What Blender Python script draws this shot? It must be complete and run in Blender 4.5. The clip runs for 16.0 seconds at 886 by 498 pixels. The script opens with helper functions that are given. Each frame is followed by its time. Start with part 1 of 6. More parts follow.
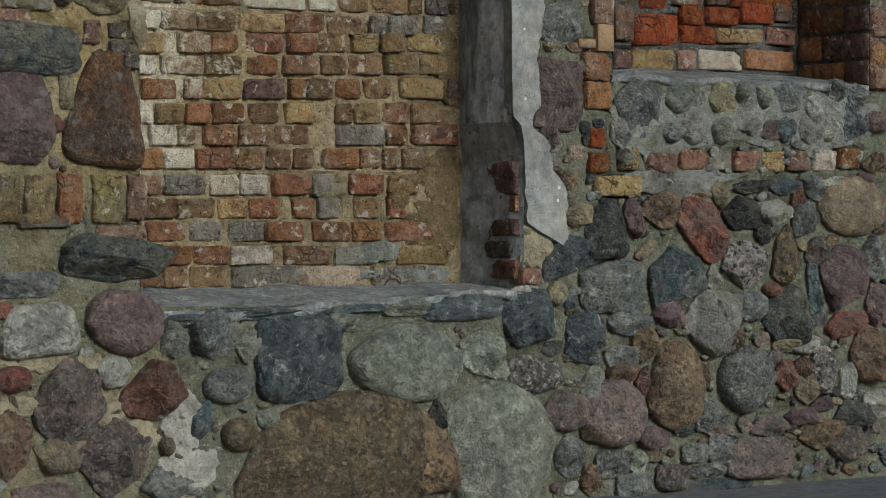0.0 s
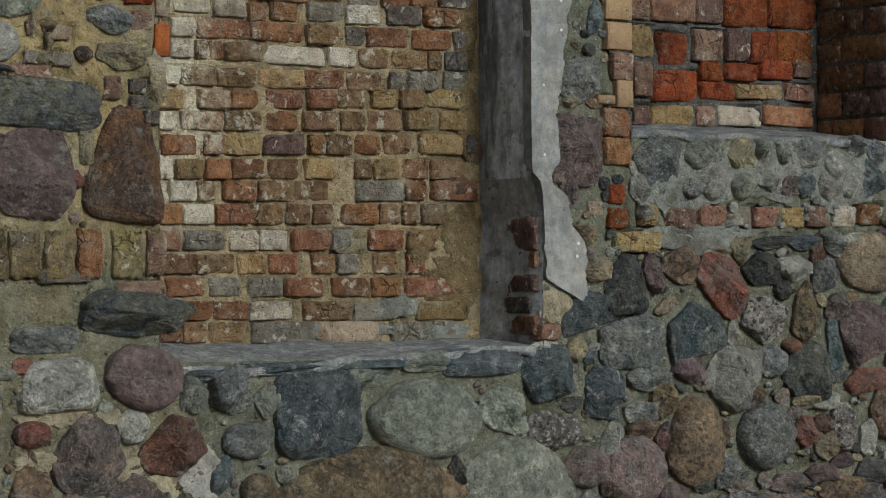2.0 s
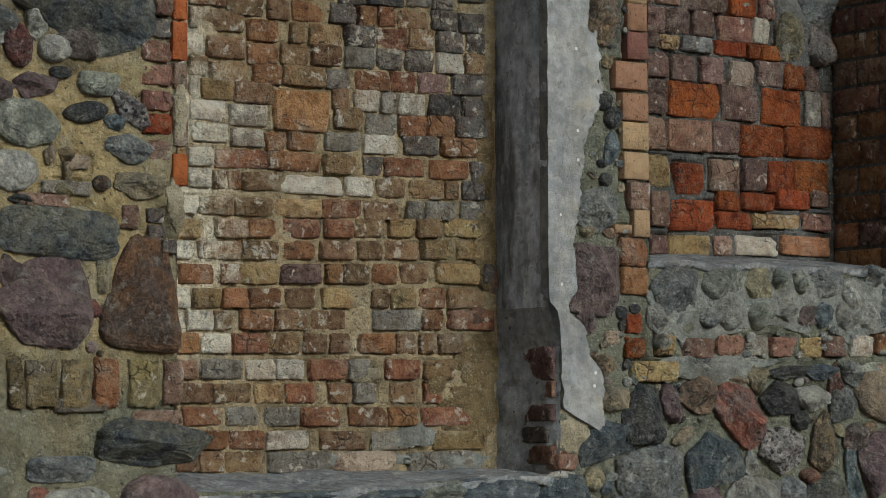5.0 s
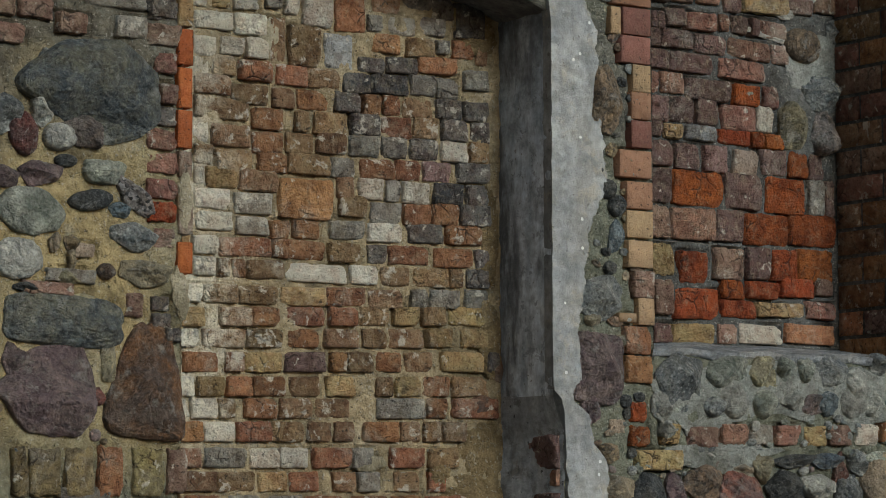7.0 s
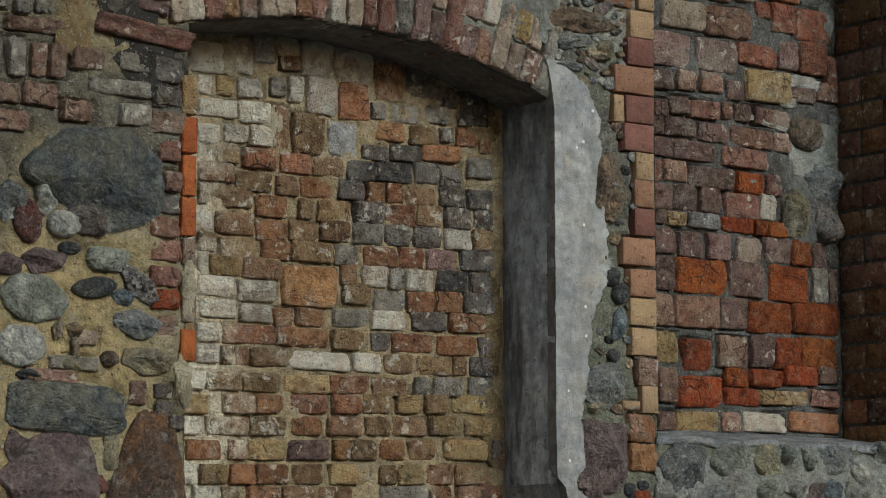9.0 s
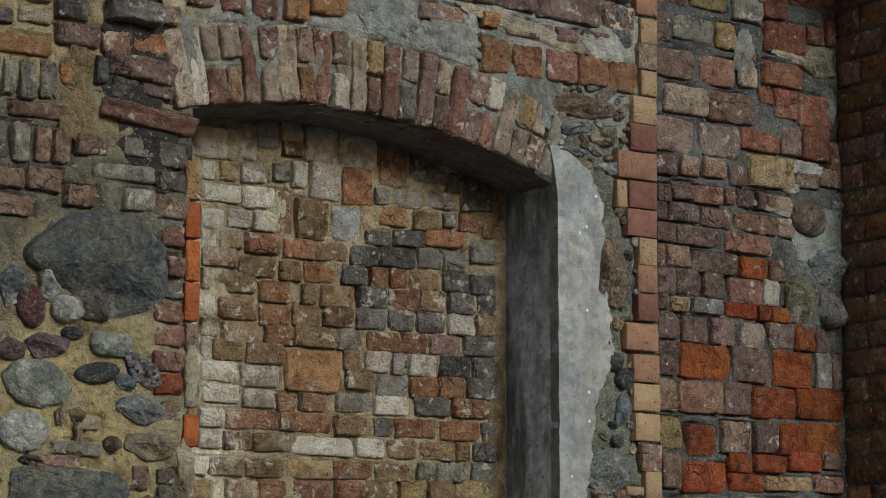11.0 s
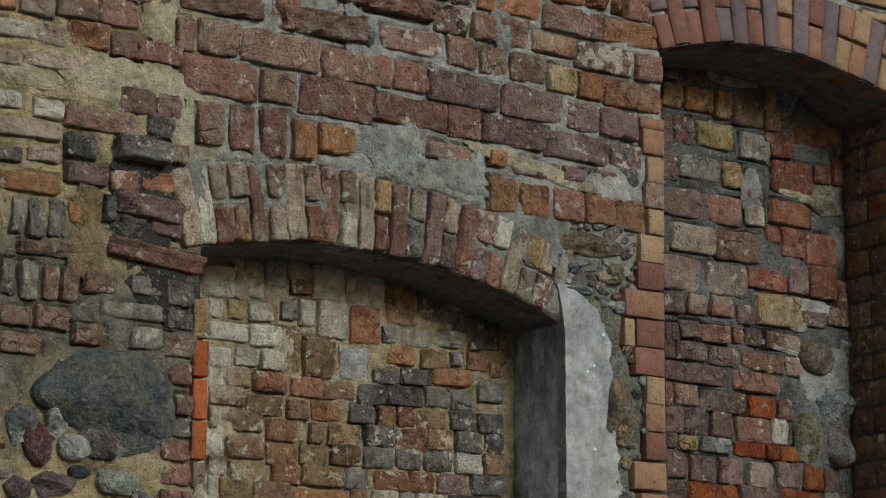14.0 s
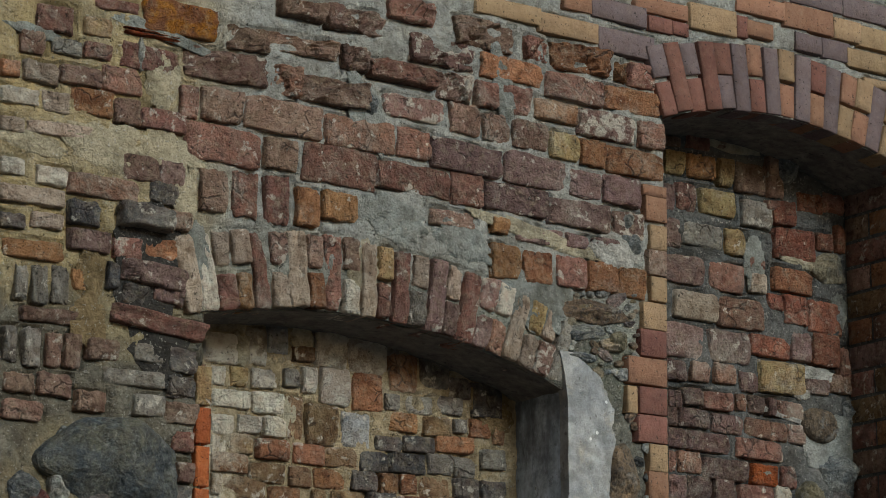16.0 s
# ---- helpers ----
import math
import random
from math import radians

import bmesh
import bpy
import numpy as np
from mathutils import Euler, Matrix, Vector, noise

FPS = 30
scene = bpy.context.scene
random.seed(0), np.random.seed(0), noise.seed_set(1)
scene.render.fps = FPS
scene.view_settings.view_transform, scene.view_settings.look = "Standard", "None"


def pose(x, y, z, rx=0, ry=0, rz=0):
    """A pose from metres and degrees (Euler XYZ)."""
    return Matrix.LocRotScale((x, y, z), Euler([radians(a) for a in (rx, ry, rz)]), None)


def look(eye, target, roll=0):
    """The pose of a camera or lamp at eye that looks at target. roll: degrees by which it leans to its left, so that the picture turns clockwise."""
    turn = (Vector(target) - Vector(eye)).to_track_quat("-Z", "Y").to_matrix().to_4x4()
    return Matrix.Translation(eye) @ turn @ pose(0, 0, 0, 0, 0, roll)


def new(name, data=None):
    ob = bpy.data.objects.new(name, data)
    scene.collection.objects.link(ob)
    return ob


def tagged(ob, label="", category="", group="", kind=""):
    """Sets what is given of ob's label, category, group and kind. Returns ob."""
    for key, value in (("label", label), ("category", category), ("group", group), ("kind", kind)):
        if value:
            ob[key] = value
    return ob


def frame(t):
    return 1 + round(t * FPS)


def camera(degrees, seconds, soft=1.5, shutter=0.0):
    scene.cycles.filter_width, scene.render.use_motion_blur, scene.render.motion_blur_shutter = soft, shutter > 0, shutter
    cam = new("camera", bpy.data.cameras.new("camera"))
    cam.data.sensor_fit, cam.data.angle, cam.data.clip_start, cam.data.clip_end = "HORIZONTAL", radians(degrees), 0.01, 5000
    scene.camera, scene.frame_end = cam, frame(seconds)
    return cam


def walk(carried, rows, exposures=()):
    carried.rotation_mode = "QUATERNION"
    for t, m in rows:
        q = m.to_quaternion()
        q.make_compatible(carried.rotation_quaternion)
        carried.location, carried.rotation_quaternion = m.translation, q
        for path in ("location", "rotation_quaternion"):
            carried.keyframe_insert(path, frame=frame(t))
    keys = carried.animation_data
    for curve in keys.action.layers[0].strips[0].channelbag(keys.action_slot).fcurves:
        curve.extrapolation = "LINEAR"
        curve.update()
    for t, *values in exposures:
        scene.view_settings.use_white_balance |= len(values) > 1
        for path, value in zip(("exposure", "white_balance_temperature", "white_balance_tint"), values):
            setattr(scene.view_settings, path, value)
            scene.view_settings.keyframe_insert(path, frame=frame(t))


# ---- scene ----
# The eye stays on its tripod and tilts upwards; the wall's face is the plane y = 0.
cam = camera(18.55, 16.0, 0.75)
EYE = (-5.506, -7.864, 1.0)
ROWS = [
    (0.0, 89.865, 0.260, -35.845),
    (0.5, 90.163, 0.248, -35.725),
    (1.0, 90.464, 0.236, -35.609),
    (1.5, 90.705, 0.224, -35.527),
    (2.0, 91.043, 0.212, -35.437),
    (2.5, 91.398, 0.200, -35.355),
    (3.0, 91.819, 0.189, -35.269),
    (3.5, 92.255, 0.177, -35.213),
    (4.0, 92.783, 0.166, -35.158),
    (6.5, 95.155, 0.111, -35.014),
    (7.0, 95.640, 0.100, -34.992),
    (7.5, 96.131, 0.090, -34.975),
    (8.0, 96.625, 0.079, -34.953),
    (8.5, 97.055, 0.069, -34.938),
    (9.0, 97.490, 0.059, -34.922),
    (11.5, 99.785, 0.010, -34.829),
    (12.0, 100.299, 0.000, -34.798),
    (12.5, 100.791, -0.009, -34.784),
    (13.0, 101.282, -0.019, -34.762),
    (13.5, 101.725, -0.028, -34.729),
    (14.0, 102.214, -0.037, -34.707),
    (14.5, 102.629, -0.046, -34.696),
    (15.0, 102.990, -0.055, -34.676),
    (15.5, 103.289, -0.064, -34.663),
    (16.0, 103.631, -0.072, -34.656),
]
walk(cam, [(t, pose(*EYE, rx, ry, rz)) for t, rx, ry, rz in ROWS])

# ---- light: an overcast day, brightest high to the right of the wall ----
SUN_DIR = Vector((0.10, -0.90, 0.36)).normalized()
world = bpy.data.worlds.new("sky")
scene.world = world
world.use_nodes = True
wn = world.node_tree.nodes
sky = wn.new("ShaderNodeTexSky")
sky.sky_type = "NISHITA"
sky.sun_disc = False
sky.sun_elevation = math.asin(SUN_DIR.z)
sky.sun_rotation = math.atan2(SUN_DIR.x, SUN_DIR.y)
sky.air_density, sky.dust_density = 1.2, 4.0
wn["Background"].inputs["Strength"].default_value = 0.08
world.node_tree.links.new(sky.outputs[0], wn["Background"].inputs["Color"])
sun_data = bpy.data.lights.new("sun", "SUN")
sun_data.energy, sun_data.angle, sun_data.color = 2.14, radians(18), (0.785, 1.0, 1.165)
sun = new("sun", sun_data)
sun.matrix_world = look(SUN_DIR * 20, (0, 0, 0))
scene.view_settings.exposure = 0.0


# ---- materials ----
def nodes_of(name):
    m = bpy.data.materials.new(name)
    m.use_nodes = True
    t = m.node_tree
    return m, t, t.nodes["Principled BSDF"]


def link(t, a, b):
    t.links.new(a, b)


def spot(t, shift=True):
    """World position, moved by each object's random number, so that no two pieces share a grain."""
    g = t.nodes.new("ShaderNodeNewGeometry")
    if not shift:
        return g.outputs["Position"]
    o = t.nodes.new("ShaderNodeObjectInfo")
    k = t.nodes.new("ShaderNodeMath")
    k.operation = "MULTIPLY"
    k.inputs[1].default_value = 37.0
    link(t, o.outputs["Random"], k.inputs[0])
    v = t.nodes.new("ShaderNodeVectorMath")
    v.operation = "ADD"
    link(t, g.outputs["Position"], v.inputs[0])
    link(t, k.outputs[0], v.inputs[1])
    return v.outputs[0]


def grain(t, vec, scale, detail=4.0, rough=0.6, lo=0.35, hi=0.65, distort=0.0):
    n = t.nodes.new("ShaderNodeTexNoise")
    n.inputs["Scale"].default_value = scale
    n.inputs["Detail"].default_value = detail
    n.inputs["Roughness"].default_value = rough
    n.inputs["Distortion"].default_value = distort
    link(t, vec, n.inputs["Vector"])
    r = t.nodes.new("ShaderNodeMapRange")
    r.inputs[1].default_value, r.inputs[2].default_value = lo, hi
    link(t, n.outputs["Fac"], r.inputs[0])
    return r.outputs[0]


def blend(t, fac, a, b, mode="MIX", amount=1.0):
    m = t.nodes.new("ShaderNodeMix")
    m.data_type, m.blend_type = "RGBA", mode
    if amount != 1.0:
        k = t.nodes.new("ShaderNodeMath")
        k.operation = "MULTIPLY"
        k.inputs[1].default_value = amount
        link(t, fac, k.inputs[0])
        fac = k.outputs[0]
    link(t, fac, m.inputs[0])
    for i, c in ((6, a), (7, b)):
        if isinstance(c, tuple):
            m.inputs[i].default_value = (*c, 1.0)
        else:
            link(t, c, m.inputs[i])
    return m.outputs[2]


def relief(t, bsdf, fields, distance):
    """Bump from a sum of (field, weight)."""
    total = None
    for field, weight in fields:
        k = t.nodes.new("ShaderNodeMath")
        k.operation = "MULTIPLY_ADD"
        k.inputs[1].default_value = weight
        link(t, field, k.inputs[0])
        if total is None:
            k.inputs[2].default_value = 0.0
        else:
            link(t, total, k.inputs[2])
        total = k.outputs[0]
    b = t.nodes.new("ShaderNodeBump")
    b.inputs["Strength"].default_value = 1.0
    b.inputs["Distance"].default_value = distance
    link(t, total, b.inputs["Height"])
    link(t, b.outputs[0], bsdf.inputs["Normal"])


def vary(t, colour, hue=0.02, value=0.35, saturation=1.0):
    """Each object's own tone."""
    o = t.nodes.new("ShaderNodeObjectInfo")
    h = t.nodes.new("ShaderNodeHueSaturation")
    for socket, spread, middle in (("Value", value, 1.0), ("Hue", hue, 0.5)):
        r = t.nodes.new("ShaderNodeMapRange")
        r.inputs[3].default_value, r.inputs[4].default_value = middle - spread, middle + spread
        if socket == "Hue":
            f = t.nodes.new("ShaderNodeMath")
            f.operation = "FRACT"
            k = t.nodes.new("ShaderNodeMath")
            k.operation = "MULTIPLY"
            k.inputs[1].default_value = 7.31
            link(t, o.outputs["Random"], k.inputs[0])
            link(t, k.outputs[0], f.inputs[0])
            link(t, f.outputs[0], r.inputs[0])
        else:
            link(t, o.outputs["Random"], r.inputs[0])
        link(t, r.outputs[0], h.inputs[socket])
    h.inputs["Saturation"].default_value = saturation
    link(t, colour, h.inputs["Color"])
    return h.outputs[0]


def lime_run(t, c):
    """Limewash that ran down along the niche's left edge and flaked since."""
    p = spot(t, False)
    sep = t.nodes.new("ShaderNodeSeparateXYZ")
    link(t, p, sep.inputs[0])
    wide = grain(t, p, 5, 6, 0.7, 0.3, 0.7)
    off = t.nodes.new("ShaderNodeMath")
    off.operation = "MULTIPLY_ADD"
    off.inputs[1].default_value = 0.35
    link(t, wide, off.inputs[0])
    link(t, sep.outputs[0], off.inputs[2])
    near = t.nodes.new("ShaderNodeMapRange")
    near.inputs[1].default_value, near.inputs[2].default_value = -0.45, -0.74
    link(t, off.outputs[0], near.inputs[0])
    high = t.nodes.new("ShaderNodeMapRange")
    high.inputs[1].default_value, high.inputs[2].default_value = 1.15, 1.4
    link(t, sep.outputs[2], high.inputs[0])
    flakes = grain(t, p, 19, 7, 0.65, 0.40, 0.54, 0.3)
    ends = t.nodes.new("ShaderNodeMapRange")
    ends.inputs[1].default_value, ends.inputs[2].default_value = 2.75, 2.05
    ends.inputs[3].default_value = 0.15
    link(t, sep.outputs[2], ends.inputs[0])
    total = near.outputs[0]
    for field in (high.outputs[0], ends.outputs[0], flakes):
        k = t.nodes.new("ShaderNodeMath")
        k.operation = "MULTIPLY"
        link(t, total, k.inputs[0])
        link(t, field, k.inputs[1])
        total = k.outputs[0]
    return blend(t, total, c, (0.95, 0.87, 0.68), "MIX", 0.9)


def brick_material(name, base, second, lime=0.0, soot=0.4, second_amount=0.7, bump=0.018, vivid=0.77, niche=False):
    """Weathered brick: two tones of clay, spalled patches, soot, pits, mortar smears and, where given, lime."""
    m, t, bsdf = nodes_of(name)
    p = spot(t)
    large, mid, fine = grain(t, p, 17, 4, 0.6, 0.42, 0.58, 0.3), grain(t, p, 38, 6, 0.7), grain(t, p, 150, 4, 0.7, 0.3, 0.7)
    old = soot > 0.18
    c = blend(t, large, base, second, amount=second_amount)
    c = vary(t, c, 0.010 if old else 0.004, 0.30 if old else 0.16, vivid)
    scorch = grain(t, p, 12, 5, 0.65, 0.52, 0.64, 0.4)
    c = blend(t, scorch, c, (0.40, 0.30, 0.25), "MULTIPLY", 0.6 if old else 0.15)
    spall = grain(t, p, 19, 9, 0.7, 0.50, 0.60, 0.3)
    c = blend(t, spall, c, (0.62, 0.55, 0.48), "MULTIPLY", 0.3 if lime > 0.6 else 0.5 if old else 0.15)
    c = blend(t, mid, c, (0.30, 0.25, 0.21), "MULTIPLY", soot)
    c = blend(t, fine, c, (0.50, 0.47, 0.43), "OVERLAY", 0.45)
    gritty = grain(t, p, 80, 4, 0.7, 0.35, 0.65)
    c = blend(t, gritty, c, (0.55, 0.51, 0.48), "MULTIPLY", 0.4 if soot > 0.23 else 0.15)
    pits = grain(t, p, 70, 3, 0.6, 0.63, 0.68)
    c = blend(t, pits, c, (0.02, 0.017, 0.014), "MIX", 0.7)
    dust = grain(t, p, 20, 9, 0.8, 0.52, 0.66, 0.3)
    c = blend(t, dust, c, (0.47, 0.39, 0.25), "MIX", 0.36 if soot > 0.23 else 0.06)
    bend = t.nodes.new("ShaderNodeTexNoise")
    bend.inputs["Scale"].default_value, bend.inputs["Detail"].default_value = 30.0, 4.0
    link(t, p, bend.inputs["Vector"])
    bent = t.nodes.new("ShaderNodeVectorMath")
    bent.operation = "MULTIPLY_ADD"
    bent.inputs[1].default_value = (0.035, 0.035, 0.035)
    link(t, bend.outputs["Color"], bent.inputs[0])
    link(t, p, bent.inputs[2])
    split = t.nodes.new("ShaderNodeTexVoronoi")
    split.feature = "DISTANCE_TO_EDGE"
    split.inputs["Scale"].default_value = 13
    link(t, bent.outputs[0], split.inputs["Vector"])
    line = t.nodes.new("ShaderNodeMapRange")
    line.inputs[1].default_value, line.inputs[2].default_value = 0.06, 0.008
    link(t, split.outputs["Distance"], line.inputs[0])
    some = grain(t, p, 7, 3, 0.6, 0.53, 0.62)
    fissure = t.nodes.new("ShaderNodeMath")
    fissure.operation = "MULTIPLY"
    link(t, line.outputs[0], fissure.inputs[0])
    link(t, some, fissure.inputs[1])
    fissure = fissure.outputs[0]
    if soot > 0.26:
        c = blend(t, fissure, c, (0.05, 0.035, 0.028), "MIX", 0.7)
    bloom = grain(t, p, 26, 8, 0.75, 0.53, 0.72, 0.4)
    c = blend(t, bloom, c, (0.53, 0.46, 0.32), "MIX", 0.38 if soot > 0.28 else 0.08)
    if lime:
        white = grain(t, p, 21, 6, 0.6, 0.655 - 0.22 * lime, 0.715 - 0.22 * lime, 0.3)
        c = blend(t, white, c, (0.68, 0.62, 0.50), "MIX", 0.75)
        wash = grain(t, spot(t, False), 3.2, 10, 0.8, 0.53, 0.66, 0.5)
        c = blend(t, wash, c, (0.64, 0.59, 0.47), "MIX", 0.42)
    if niche:
        c = lime_run(t, c)
    link(t, c, bsdf.inputs["Base Color"])
    bsdf.inputs["Roughness"].default_value = 0.93
    bsdf.inputs["Specular IOR Level"].default_value = 0.2
    relief(t, bsdf, ((mid, 0.7), (fine, 0.25), (gritty, 0.4), (large, 0.3), (pits, -0.4), (spall, -0.4), (fissure, -0.9 if soot > 0.26 else 0.0)), bump)
    return m


BRICK = {
    "r": brick_material("red_brick", (0.43, 0.178, 0.103), (0.33, 0.172, 0.118), 0.24, vivid=0.84),
    "n": brick_material("orange_red_brick", (0.41, 0.185, 0.085), (0.31, 0.140, 0.075), 0.32, 0.30, vivid=0.96, niche=True),
    "e": brick_material("warm_brown_brick", (0.37, 0.240, 0.127), (0.31, 0.172, 0.090), 0.34, 0.30, vivid=0.98, niche=True),
    "R": brick_material("bright_red_brick", (0.405, 0.107, 0.029), (0.275, 0.070, 0.025), 0.0, 0.28, vivid=1.0),
    "L": brick_material("clean_orange_brick", (0.40, 0.120, 0.036), (0.35, 0.095, 0.030), 0.0, 0.17, vivid=1.0, bump=0.006),
    "o": brick_material("orange_brown_brick", (0.520, 0.266, 0.123), (0.417, 0.202, 0.099), 0.1, 0.3, vivid=1.0),
    "O": brick_material("broken_orange_brick", (0.431, 0.208, 0.121), (0.750, 0.343, 0.076), 0.0, 0.25, vivid=1.1),
    "b": brick_material("brown_brick", (0.40, 0.225, 0.13), (0.34, 0.165, 0.10), 0.24),
    "y": brick_material("yellow_brick", (0.50, 0.385, 0.200), (0.46, 0.30, 0.15), 0.14, 0.28, vivid=1.05),
    "w": brick_material("limewashed_brick", (0.70, 0.65, 0.50), (0.55, 0.41, 0.27), 0.64, 0.21, 0.75, niche=True),
    "g": brick_material("grey_brick", (0.388, 0.364, 0.292), (0.311, 0.263, 0.207), 0.25, 0.3),
    "Z": brick_material("dirty_yellow_brick", (0.36, 0.285, 0.130), (0.235, 0.195, 0.115), 0.12, 0.35, 0.9, vivid=1.0),
    "Q": brick_material("weathered_orange_red_brick", (0.36, 0.135, 0.065), (0.265, 0.105, 0.06), 0.12, 0.32, vivid=0.95),
    "x": brick_material("dark_red_brown_brick", (0.25, 0.125, 0.092), (0.20, 0.125, 0.105), 0.18, 0.35),
    "d": brick_material("dark_brick", (0.186, 0.173, 0.154), (0.219, 0.155, 0.123), 0.32, 0.4),
    "k": brick_material("burnt_black_brick", (0.087, 0.092, 0.100), (0.145, 0.116, 0.097), 0.2, 0.4),
    "p": brick_material("purple_brown_brick", (0.345, 0.19, 0.155), (0.28, 0.15, 0.12), 0.24),
    "s": brick_material("grey_blue_brick", (0.453, 0.477, 0.469), (0.371, 0.363, 0.339), 0.3, 0.25),
    "t": brick_material("tan_brick", (0.539, 0.406, 0.280), (0.464, 0.324, 0.205), 0.1, 0.2),
    "v": brick_material("red_brick_with_salt_bloom", (0.386, 0.187, 0.123), (0.341, 0.166, 0.118), 0.66, 0.3),
    "Y": brick_material("dressed_yellow_brick", (0.335, 0.198, 0.070), (0.29, 0.165, 0.060), 0.0, 0.12, 0.6, 0.004),
    "C": brick_material("dressed_orange_brick", (0.275, 0.110, 0.037), (0.25, 0.095, 0.032), 0.0, 0.14, 0.6, 0.003),
    "E": brick_material("dressed_red_brick", (0.195, 0.058, 0.029), (0.16, 0.052, 0.029), 0.0, 0.16, 0.6, 0.003),
    "U": brick_material("dressed_purple_brick", (0.160, 0.112, 0.112), (0.150, 0.095, 0.088), 0.0, 0.16, 0.6, 0.003),
}


def rock_material(name, base, second, speck, dark=(0.05, 0.05, 0.05), speckle=0.5, vein=0.0, bump=0.019, coarse=150):
    m, t, bsdf = nodes_of(name)
    p = spot(t)
    large, mid = grain(t, p, 9, 6, 0.65, 0.42, 0.60), grain(t, p, 30, 6, 0.65)
    c = blend(t, large, base, second)
    c = vary(t, c, 0.02, 0.36, 1.16)
    crystals = t.nodes.new("ShaderNodeTexVoronoi")
    crystals.inputs["Scale"].default_value = coarse
    link(t, p, crystals.inputs["Vector"])
    r = t.nodes.new("ShaderNodeSeparateColor")
    link(t, crystals.outputs["Color"], r.inputs[0])
    pale, black = t.nodes.new("ShaderNodeMapRange"), t.nodes.new("ShaderNodeMapRange")
    pale.inputs[1].default_value, pale.inputs[2].default_value = 0.6, 0.95
    black.inputs[1].default_value, black.inputs[2].default_value = 0.65, 0.9
    link(t, r.outputs[0], pale.inputs[0])
    link(t, r.outputs[1], black.inputs[0])
    c = blend(t, pale.outputs[0], c, speck, "MIX", min(1.0, speckle + 0.12))
    c = blend(t, black.outputs[0], c, dark, "MIX", speckle)
    c = blend(t, mid, c, (0.32, 0.30, 0.28), "MULTIPLY", 0.6)
    gritty = grain(t, p, 110, 4, 0.8, 0.35, 0.65)
    c = blend(t, gritty, c, (0.5, 0.49, 0.47), "MULTIPLY", 0.4)
    if vein:
        line = grain(t, p, 11, 8, 0.78, 0.57, 0.65, 0.6)
        c = blend(t, line, c, (0.52, 0.53, 0.50), "MIX", vein)
    patch = grain(t, p, 13, 9, 0.75, 0.46, 0.62, 0.15)
    c = blend(t, patch, c, (0.55, 0.54, 0.52), "MULTIPLY", 0.7)
    worn = grain(t, p, 15, 6, 0.6, 0.54, 0.64, 0.5)
    c = blend(t, worn, c, (1.9, 1.9, 1.85), "MULTIPLY", 0.6)
    crack = grain(t, p, 24, 6, 0.7, 0.66, 0.70, 1.5)
    c = blend(t, crack, c, (0.03, 0.03, 0.028), "MIX", 0.5)
    bloom = grain(t, p, 13, 7, 0.7, 0.56, 0.66)
    c = blend(t, bloom, c, (0.50, 0.50, 0.45), "MIX", 0.30)
    lichen = grain(t, p, 40, 5, 0.7, 0.62, 0.70)
    c = blend(t, lichen, c, (0.34, 0.33, 0.27), "MIX", 0.22)
    ground_in = spot(t, False)
    smear = grain(t, ground_in, 6.5, 10, 0.78, 0.50, 0.62, 0.4)
    c = blend(t, smear, c, (0.33, 0.28, 0.19), "MIX", 0.14)
    wash = grain(t, ground_in, 11, 9, 0.8, 0.60, 0.66, 0.5)
    c = blend(t, wash, c, (0.52, 0.51, 0.455), "MIX", 0.30)
    link(t, c, bsdf.inputs["Base Color"])
    bsdf.inputs["Roughness"].default_value = 0.74
    bsdf.inputs["Specular IOR Level"].default_value = 0.3
    fine = grain(t, p, 160, 3, 0.7, 0.3, 0.7)
    relief(t, bsdf, ((mid, 0.8), (fine, 0.14), (large, 0.6), (patch, -0.4), (crack, -0.5)), bump)
    return m


